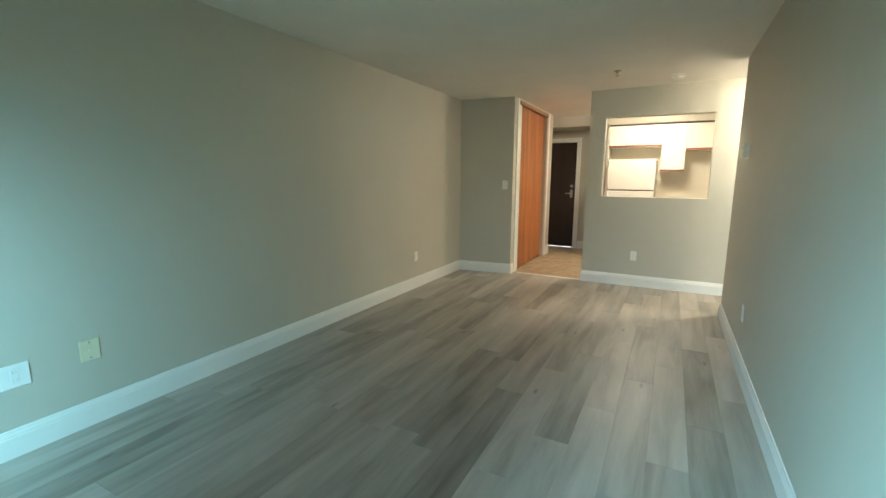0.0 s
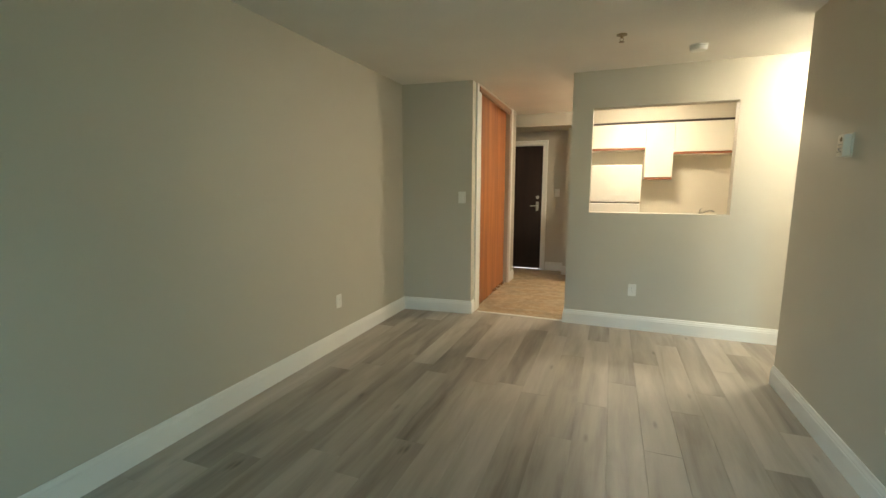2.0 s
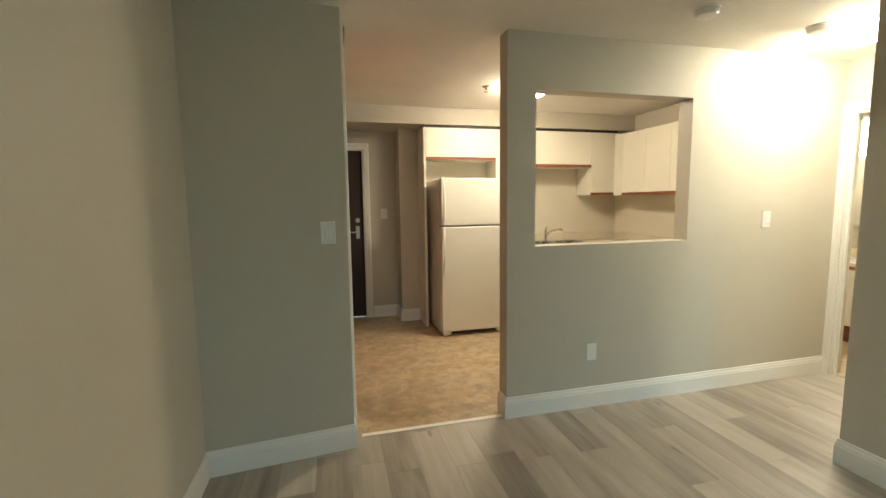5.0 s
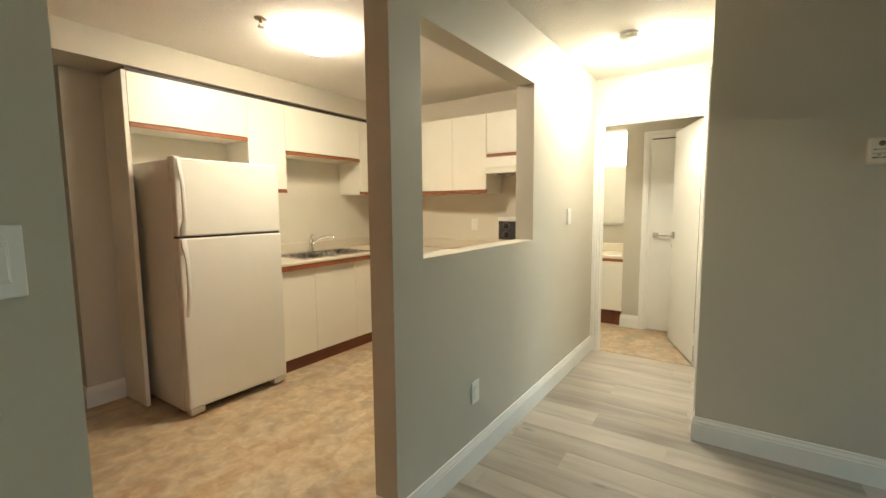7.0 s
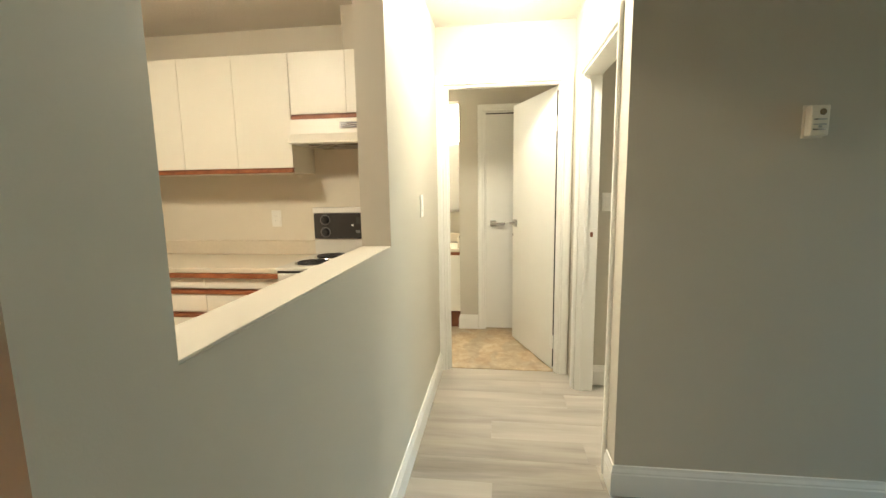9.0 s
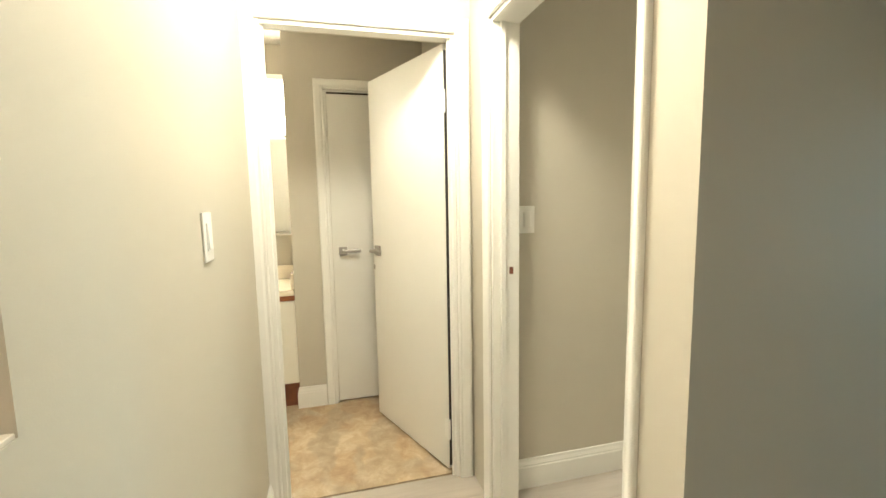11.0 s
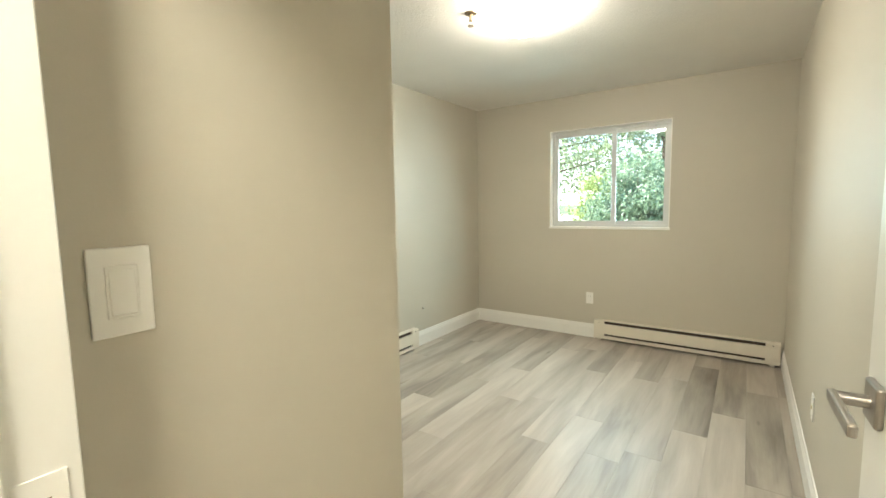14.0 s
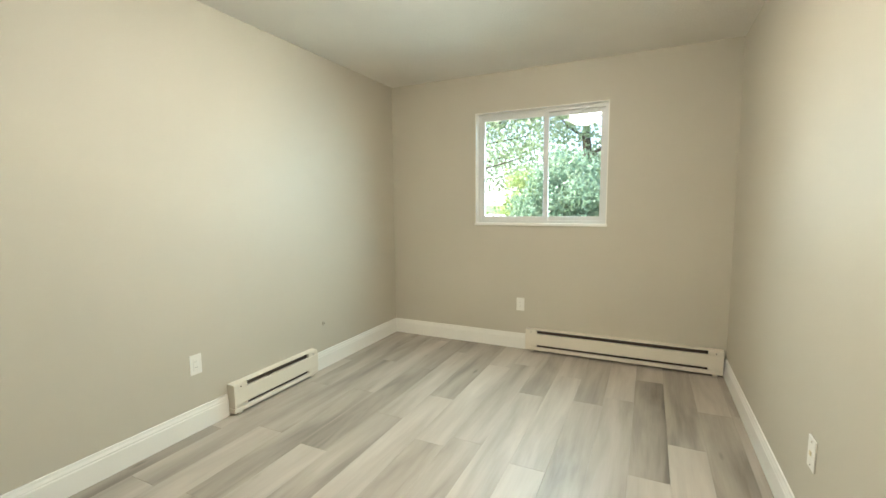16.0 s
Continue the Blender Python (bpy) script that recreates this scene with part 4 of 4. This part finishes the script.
for za, zb in ((1.0145, 1.0195), (1.1925, 1.1975)):
    part("trim_strip", box(X1 - 0.0835, X1 - 0.0765, Y0 + 0.008, Y1 - 0.002, za, zb, 0.001, 1), M_CHROME, bg, "bright metal trim strip")
part("indicator", box(X1 - 0.0835, X1 - 0.082, 0.55, 0.565, 1.105, 1.117), M_WHITE, bg)
od = part("oven_door", box(X0, X0 + 0.029, Y0 + 0.006, Y1 - 0.006, 0.22, 0.880, 0.006), M_FRIDGE, st)
part("oven_window", box(X0 - 0.002, X0 + 0.004, Y0 + 0.14, Y1 - 0.14, 0.40, 0.66, 0.001, 1), M_BLACK, od, "dark oven window")
oh = part("handle", box(X0 - 0.048, X0 - 0.030, Y0 + 0.11, Y1 - 0.11, 0.838, 0.864, 0.005), M_BLACK, od, "black oven handle")
for hy in (Y0 + 0.14, Y1 - 0.14):
    part("handle_post", box(X0 - 0.032, X0 + 0.002, hy - 0.012, hy + 0.012, 0.842, 0.860, 0.003), M_BLACK, oh)
part("storage_drawer", box(X0 + 0.004, X0 + 0.029, Y0 + 0.006, Y1 - 0.006, 0.05, 0.21, 0.004), M_FRIDGE, st)
# dark filler painting the shade under the cooktop's lip
part("shadow_gap", box(X0 + 0.008, X0 + 0.032, Y0 + 0.004, Y1 - 0.004, 0.882, 0.8955), M_GAP, st)
for bxx, byy, r in ((X0 + 0.165, Y1 - 0.150, 0.095), (X0 + 0.42, Y1 - 0.165, 0.098), (X0 + 0.17, Y0 + 0.18, 0.085), (X0 + 0.43, Y0 + 0.17, 0.095)):
    pan = part("drip_pan", lathe([(r * 1.12, 0.915), (r * 1.10, 0.919), (r, 0.917), (0.02, 0.9155), (0, 0.9155)], 32, pose(bxx, byy, 0)), M_CHROME, st, "chrome drip pan", smooth=True)
    pts = []
    for k in range(120):
        a = k / 119 * 2 * math.pi * 5
        rr = 0.018 + (r - 0.018) * k / 119
        pts.append((bxx + rr * math.cos(a), byy + rr * math.sin(a), 0.921))
    part("coil", tube(pts, 0.0058, 6), M_COIL, pan, "black heating coil")

# ---- bathroom ----
va = thing("vanity", pose(0, 0, 0), "cream bathroom vanity with oak edge and brown toe board", "vanity")
part("body", box(3.755, 4.199, -0.063, 0.90, 0.165, 0.735, 0.001, 1), M_CAB, va)
for a, b in ((-0.062, 0.42), (0.422, 0.898)):
    part("door", box(3.736, 3.754, a, b, 0.168, 0.712, 0.0015, 1), M_CAB, va)
part("oak_edge", box(3.728, 3.752, -0.063, 0.90, 0.716, 0.748, 0.003), M_OAKX, va, "reddish oak edge strip")
part("toe_board", box(3.775, 3.79, -0.063, 0.90, 0.0, 0.165), M_TOE, va)
tp = part("top", box(3.722, 4.199, -0.063, 0.90, 0.748, 0.785, 0.008), M_VANTOP, va, "glossy cream cultured marble top")
part("back_lip", box(4.175, 4.199, -0.063, 0.90, 0.785, 0.885, 0.006), M_VANTOP, tp)
part("side_lip", box(3.74, 4.175, -0.063, -0.042, 0.785, 0.885, 0.006), M_VANTOP, tp)
part("basin_rim", lathe([(0.20, 0.0), (0.19, 0.006), (0.17, 0.004), (0.14, 0.001), (0, 0.001)], 32, pose(3.94, 0.42, 0.785)), M_PORC, tp, smooth=True)
vf = thing("bathroom_faucet", pose(4.12, 0.42, 0.785), "chrome two-handle bathroom faucet", "faucet")
part("base", box(-0.03, 0.03, -0.10, 0.10, 0, 0.02, 0.008), M_CHROME, vf)
part("spout", tube([(0, 0, 0.015), (-0.02, 0, 0.06), (-0.07, 0, 0.075), (-0.12, 0, 0.055)], 0.011, 12), M_CHROME, vf, smooth=True)
for s in (-1, 1):
    part("handle", lathe([(0, 0.055), (0.02, 0.055), (0.024, 0.04), (0.014, 0.018)], 16, pose(0, s * 0.075, 0)), M_CHROME, vf, smooth=True)
mi = thing("mirror", pose(4.1995, 0.43, 1.46), "wide frameless bathroom mirror with a chrome ledge", "mirror")
part("glass", box(-0.008, 0, -0.47, 0.47, -0.33, 0.33), M_MIRROR, mi)
part("chrome_ledge", box(-0.05, 0, -0.47, 0.47, -0.352, -0.332, 0.003), M_CHROME, mi)
bl = thing("vanity_light", pose(4.1995, 0.43, 2.0), "lit box light over the bathroom mirror", "wall lamp")
part("housing", box(-0.10, 0, -0.47, 0.47, 0.17, 0.205, 0.004), M_WHITE, bl)
part("back_plate", box(-0.02, 0, -0.46, 0.46, -0.185, 0.17), M_WHITE, bl)
part("diffuser", box(-0.095, -0.021, -0.46, 0.46, -0.185, 0.168, 0.012), glowing("vanity_diffuser", NEUTRAL, BATH_GLOW), bl, "glowing white diffuser")


# ---- baseboard heaters ----
def heater(m, length, label):
    """Electric baseboard heater: back pan, front cover, dark slots and end caps; local x along it, out to -y."""
    t = thing("baseboard_heater", m, label, "heater")
    part("back_pan", box(0.02, length - 0.02, -0.012, 0, 0.03, 0.190, 0.002), M_HEATER, t)
    part("top_lip", box(0.0, length, -0.058, 0, 0.194, 0.200, 0.002), M_HEATER, t)
    part("front_cover", box(0.0, length, -0.066, -0.052, 0.068, 0.166, 0.004), M_HEATER, t)
    part("bottom_lip", box(0.0, length, -0.062, -0.006, 0.018, 0.046, 0.003), M_HEATER, t)
    part("upper_slot", box(0.10, length - 0.10, -0.048, -0.014, 0.167, 0.1935), M_FIN, t, "dark outlet slot")
    part("lower_slot", box(0.10, length - 0.10, -0.048, -0.014, 0.047, 0.067), M_FIN, t, "dark inlet slot")
    for a, b in ((0, 0.10), (length - 0.10, length)):
        part("end_cap", box(a + 0.001, b - 0.001, -0.064, -0.001, 0.0465, 0.1935, 0.003), M_HEATER, t)
    for k in (0.05, length - 0.05):
        part("foot", box(k - 0.015, k + 0.015, -0.05, -0.01, 0.0, 0.019), M_HEATER, t)
    for k in (0.05, length - 0.05):
        part("screw", lathe([(0, 0.0015), (0.004, 0.001), (0.0045, 0)], 10, pose(k, -0.064, 0.178, 90)), M_FIN, t)
    for k in range(int(length / 0.5)):
        part("bracket", box(0.3 + k * 0.45, 0.306 + k * 0.45, -0.050, -0.012, 0.047, 0.193), M_FIN, t)
    return t


heater(pose(3.142, -5.2895, 0, 0, 0, 180), 1.480, "long ivory electric baseboard heater under the window")
heater(pose(4.5095, -3.313, 0, 0, 0, -90), 0.740, "short ivory electric baseboard heater on the bedroom wall")

# ---- bedroom window ----
wi = thing("window_1", pose(0, 0, 0), "white vinyl sliding bedroom window", "window", kind="structure")
t = 0.008
for b in ((WX0, WX0 + t, -5.43, -5.287, WZ0 + 0.02, WZ1), (WX1 - t, WX1, -5.43, -5.287, WZ0 + 0.02, WZ1), (WX0 + t, WX1 - t, -5.43, -5.287, WZ1 - t, WZ1)):
    part("reveal_board", box(*b), M_TRIM, wi)
part("window_sill", box(WX0 - 0.004, WX1 + 0.004, -5.43, -5.276, WZ0 - 0.002, WZ0 + 0.020, 0.003), M_TRIM, wi)


def sash(x0, x1, y0, y1, z0, z1, f, name):
    o = part(name, boxes((x0, x0 + f, y0, y1, z0, z1), (x1 - f, x1, y0, y1, z0, z1), (x0 + f, x1 - f, y0, y1, z0, z0 + f), (x0 + f, x1 - f, y0, y1, z1 - f, z1)), M_VINYLWIN, wi)
    return o


X0, X1, Z0, Z1 = WX0 + t, WX1 - t, WZ0 + 0.020, WZ1 - t
sash(X0, X1, -5.42, -5.345, Z0, Z1, 0.024, "window_frame")
for a, b, ya in ((2.992, X1 - 0.024, -5.378), (X0 + 0.024, 3.042, -5.406)):
    sh = sash(a, b, ya, ya + 0.022, Z0 + 0.024, Z1 - 0.024, 0.034, "sash")
    pn = part("pane", box(a + 0.034, b - 0.034, ya + 0.009, ya + 0.013, Z0 + 0.058, Z1 - 0.058), M_GLASS, sh)
    pn.visible_shadow = False
part("latch", box(2.998, 3.018, -5.356, -5.346, 1.55, 1.62, 0.002), M_VINYLWIN, wi)

# ---- patio opening behind the walk ----
w2 = thing("window_2", pose(0, 0, 0), "large white sliding patio door", "window", kind="structure")
for x0, x1, ya in ((-1.38, -0.06, -6.38), (-0.14, 1.18, -6.34)):
    s2 = part("sash", boxes((x0, x0 + 0.06, ya, ya + 0.03, 0.02, 2.13), (x1 - 0.06, x1, ya, ya + 0.03, 0.02, 2.13), (x0 + 0.06, x1 - 0.06, ya, ya + 0.03, 0.02, 0.09),
                            (x0 + 0.06, x1 - 0.06, ya, ya + 0.03, 2.06, 2.13)), M_VINYLWIN, w2)
    pn = part("pane", box(x0 + 0.06, x1 - 0.06, ya + 0.012, ya + 0.018, 0.09, 2.06), M_GLASS, s2)
    pn.visible_shadow = False

# ---- outdoors ----
M_GRASS = plain("lawn", (0.07, 0.11, 0.03), 0.9, vary=0.3, scale=3.0, bump=0.4, bump_scale=30.0)
M_ROAD = plain("pale_concrete", (0.52, 0.50, 0.47), 0.9, vary=0.08, scale=0.4)
M_BARK = plain("bark", (0.10, 0.075, 0.055), 0.9, vary=0.25, scale=12.0, bump=0.6, bump_scale=40.0)


def leaf_material(name, a, b):
    m, n, l, bs = material(name)
    geo, ramp = n.new("ShaderNodeNewGeometry"), n.new("ShaderNodeValToRGB")
    ramp.color_ramp.elements[0].color, ramp.color_ramp.elements[1].color = (*a, 1), (*b, 1)
    l.new(geo.outputs["Random Per Island"], ramp.inputs["Fac"]), l.new(ramp.outputs["Color"], bs.inputs["Base Color"])
    bs.inputs["Roughness"].default_value = 0.5
    tl, mix = n.new("ShaderNodeBsdfTranslucent"), n.new("ShaderNodeMixShader")
    l.new(ramp.outputs["Color"], tl.inputs["Color"])
    mix.inputs["Fac"].default_value = 0.5
    l.new(bs.outputs["BSDF"], mix.inputs[1]), l.new(tl.outputs["BSDF"], mix.inputs[2]), l.new(mix.outputs["Shader"], n["Material Output"].inputs["Surface"])
    return m


M_LEAF = leaf_material("maple_leaves", (0.22, 0.29, 0.16), (0.38, 0.46, 0.27))
M_HEDGE = leaf_material("shrub_leaves", (0.16, 0.26, 0.17), (0.30, 0.41, 0.25))

gr = setting("ground", boxes((-1500, 1500, -1500, 1500, -0.30, -0.17)), M_GRASS, "lawn around the building", "ground")
setting("road", boxes((-60, 120, -62, -17.5, -0.17, -0.12)), M_ROAD, "pale sunlit concrete road beyond the lawn", "road")


def leaves(centers, per, spread, size, seed):
    """Loose folded leaves in clumps round the given centres."""
    r = np.random.default_rng(seed)
    verts, faces = [], []
    for c in centers:
        p = np.asarray(c) + r.normal(0, 1, (per, 3)) * spread * np.array((1, 1, 0.75))
        for q in p:
            s = size * (0.6 + 0.8 * r.random())
            u = r.normal(0, 1, 3)
            u /= np.linalg.norm(u)
            v = np.cross(u, r.normal(0, 1, 3))
            v /= np.linalg.norm(v)
            nn = np.cross(u, v)
            k = len(verts)
            verts += [tuple(q - u * s), tuple(q + v * s * 0.55 + nn * s * 0.15), tuple(q + u * s), tuple(q - v * s * 0.55 + nn * s * 0.15)]
            faces += [(k, k + 1, k + 2), (k, k + 2, k + 3)]
    return verts, faces


def leaf_part(name, parent, mat, *args):
    me = bpy.data.meshes.new(name)
    v, f = leaves(*args)
    me.from_pydata(v, [], f)
    me.materials.append(mat)
    ob = new(name, me)
    ob.parent = parent
    ob["kind"] = "stuff"
    return ob


def tree(x, y, height, crown_r, seed, label, leaf=0.045, spread=0.36, per=240):
    t = thing("tree", pose(x, y, -0.17), label, "tree", "trees outside the window")
    r = random.Random(seed)
    top = height * 0.8
    bm = bmesh.new()
    def limb(p0, p1, r0, r1):
        seg = 7
        rings = []
        d = (p1 - p0)
        q = d.normalized().to_track_quat("Z", "Y")
        for i in range(5):
            f = i / 4
            c = p0 + d * f + Vector((r.uniform(-1, 1), r.uniform(-1, 1), 0)) * 0.04 * (0 < i < 4)
            rd = r0 + (r1 - r0) * f
            rings.append([bm.verts.new(c + q @ Vector((rd * math.cos(2 * math.pi * k / seg), rd * math.sin(2 * math.pi * k / seg), 0))) for k in range(seg)])
        for a, b in zip(rings, rings[1:]):
            for k in range(seg):
                bm.faces.new((a[k], a[(k + 1) % seg], b[(k + 1) % seg], b[k]))
    limb(Vector((0, 0, 0)), Vector((0.1, 0, top)), height * 0.032, 0.03)
    tips = []
    for k in range(22):
        z = height * r.uniform(0.22, 0.75)
        a = r.uniform(0, 2 * math.pi)
        ln = crown_r * r.uniform(0.55, 1.0)
        e = Vector((math.cos(a) * ln, math.sin(a) * ln, z + ln * r.uniform(0.1, 0.55)))
        limb(Vector((0, 0, z)), e, 0.05, 0.012)
        for f in (0.55, 0.8, 1.0):
            tips.append(tuple(Vector((0, 0, z)).lerp(e, f) + Vector((r.uniform(-0.3, 0.3), r.uniform(-0.3, 0.3), r.uniform(-0.3, 0.3)))))
    tips += [(r.uniform(-0.5, 0.5), r.uniform(-0.5, 0.5), top + r.uniform(-0.4, 0.7)) for _ in range(6)]
    part("trunk", bm, M_BARK, t)
    leaf_part("crown", t, M_LEAF, tips, per, spread, leaf, seed)
    return t


tree(8.4, -14.5, 7.0, 3.9, 3, "leafy broad tree on the lawn", 0.06, 0.45, 260)
tree(3.9, -15.0, 7.5, 2.7, 4, "leafy broad tree behind the shrub", 0.06, 0.4, 300)
for tx, ty, th2, sd in ((12.5, -24.0, 7.0, 6), (6.5, -30.0, 5.0, 8)):
    tree(tx, ty, th2, 3.8, sd, "leafy tree far across the lawn", 0.075, 0.5, 110)

M_FRESH = leaf_material("young_shrub_leaves", (0.24, 0.32, 0.10), (0.42, 0.50, 0.20))


def shrub(x, y, rx, ry, height, clumps, mat, seed, label):
    """Many stems under tiers of small leaf clumps, with an uneven top and gaps."""
    t = thing("shrub", pose(x, y, -0.17), label, "shrub")
    r = random.Random(seed)
    pts = []
    for k in range(clumps):
        a, f = r.uniform(0, 2 * math.pi), r.random() ** 0.5
        top = height * (1 - f ** 2.4) ** 0.5 * (0.88 + 0.12 * math.sin(5 * a + seed))
        tier = round(top * r.uniform(0.2, 1.0) / 0.19) * 0.19 + r.uniform(-0.03, 0.03)
        pts.append((rx * f * math.cos(a), ry * f * math.sin(a), max(0.15, tier)))
    leaf_part("foliage", t, mat, pts, 150, 0.13, 0.038, seed + 1)
    bm = bmesh.new()
    for k in range(9):
        a = k * 0.7
        t2 = tube([(0.06 * math.cos(a), 0.06 * math.sin(a), 0), (0.25 * rx * math.cos(a), 0.25 * ry * math.sin(a), height * 0.35),
                   (0.42 * rx * math.cos(a), 0.42 * ry * math.sin(a), height * 0.65)], 0.02, 6)
        me = bpy.data.meshes.new("stem")
        t2.to_mesh(me)
        t2.free()
        bm.from_mesh(me)
        bpy.data.meshes.remove(me)
    part("stems", bm, M_BARK, t)
    return t


shrub(3.40, -9.2, 1.05, 0.9, 2.40, 260, M_HEDGE, 11, "dense rounded blue-green shrub outside the window")
shrub(4.32, -9.4, 0.50, 0.5, 2.15, 90, M_FRESH, 21, "smaller yellow-green shrub beside the dense one")

# ---- plank floor, last ----
floor = tagged(new("floor"), "grey oak-look plank floor in living room, corridor and bedroom", "floor", kind="structure")
PW, PL, COL = 0.1805, 1.23, 1.520
# an end joint of each course, counted from the wall between living room and bedroom
JOINT = {-16: -1.65, -15: -3.82, -13: -0.37, -12: -1.24, -10: -2.82, -8: -3.37, -7: -0.47, -6: -3.77, -5: -0.87, -4: -1.60, -3: -3.73,
         -2: -2.05, -1: -0.40, 1: -4.56, 2: -0.39, 3: -4.94, 4: -4.54, 6: -2.33, 7: -3.15, 9: -3.56, 10: -4.09, 11: -3.73, 12: -3.26, 14: -3.30}
# boards plainly darker (below 0) or paler than the rest: course, board counted from its joint
TONE = {(-16, 0): -0.9, (-15, 0): -0.9, (-13, -1): -1.0, (-13, -2): -0.1, (-12, 0): 0.5, (-12, -1): -0.8, (-10, -1): -1.0, (-10, -2): 0.0,
        (-8, -1): -1.0, (-8, 1): -0.4, (-8, 2): 0.3, (-7, 0): -0.9, (-7, -1): 0.2, (-7, -2): -0.3, (-7, -3): 0.3, (-7, -4): 0.9, (-6, 0): -0.4,
        (-6, -1): 0.7, (-5, 0): -0.6, (-5, -1): 0.4, (-5, -3): 0.7, (-4, -1): -0.6, (-4, 0): 0.1, (-3, 0): 0.7, (-3, -1): -0.5,
        (-2, 1): 0.6, (-2, 0): 0.7, (-2, -1): -0.7, (-1, 0): 0.4, (-1, -1): -0.5, (2, -1): 0.8, (2, 0): -0.2, (2, -3): 0.7, (2, -4): -0.3,
        (3, 0): -0.9, (3, 1): 0.5, (4, -1): 0.4, (4, 0): -0.1, (1, -1): 0.3, (1, 0): -0.5, (9, -1): 0.8, (9, 0): -0.2, (10, 0): 0.6,
        (10, -1): -0.4, (12, 0): 0.6, (12, -1): -0.4, (14, -1): -0.6, (14, 0): 0.5, (11, 0): -0.7, (11, -1): 0.4, (6, -1): 0.8, (7, -1): 0.6, (7, 0): -0.3}
rng = random.Random(5)
plank_meshes = {}


def plank(w, l):
    key = (round(w, 3), round(l, 3))
    if key not in plank_meshes:
        bm = bmesh.new()
        c, x, y = 0.0008, w / 2 - 0.0002, l / 2 - 0.0002
        lo = [bm.verts.new((sx * x, sy * y, -0.010)) for sx, sy in ((-1, -1), (1, -1), (1, 1), (-1, 1))]
        mid = [bm.verts.new((sx * x, sy * y, -c)) for sx, sy in ((-1, -1), (1, -1), (1, 1), (-1, 1))]
        top = [bm.verts.new((sx * (x - c), sy * (y - c), 0)) for sx, sy in ((-1, -1), (1, -1), (1, 1), (-1, 1))]
        for a, b in ((lo, mid), (mid, top)):
            for k in range(4):
                bm.faces.new((a[k], a[(k + 1) % 4], b[(k + 1) % 4], b[k]))
        bm.faces.new(top)
        plank_meshes[key] = mesh_from("plank", bm, M_PLANK)
    return plank_meshes[key]


n_cols = 19
for col in range(-n_cols, 18):
    x0, x1 = COL + col * PW, COL + (col + 1) * PW
    if col < 0:
        lo, hi = -6.28, 0.035
    elif x0 < 2.75:
        lo, hi = -5.29, 0.0
    else:
        lo, hi = -5.29, -1.62
    x0, x1 = max(x0, -1.735), min(x1, 4.51)
    if x1 - x0 < 0.02:
        continue
    if lo > -6 and hi == 0.0:
        x1 = min(x1, 2.795)
    joint = JOINT.get(col, -rng.random() * PL)
    board = math.floor((lo - joint) / PL)
    y = joint + board * PL
    while y < hi:
        a, b = max(y, lo), min(y + PL, hi)
        if b - a > 0.03:
            ob = new("plank", plank(x1 - x0, b - a))
            ob.parent = floor
            ob.location = ((x0 + x1) / 2, (a + b) / 2, 0)
            tone = 0.5 + 0.5 * TONE.get((col, board), rng.uniform(-0.6, 0.6))
            ob.color = (tone, tone, tone, 1)
        y += PL
        board += 1
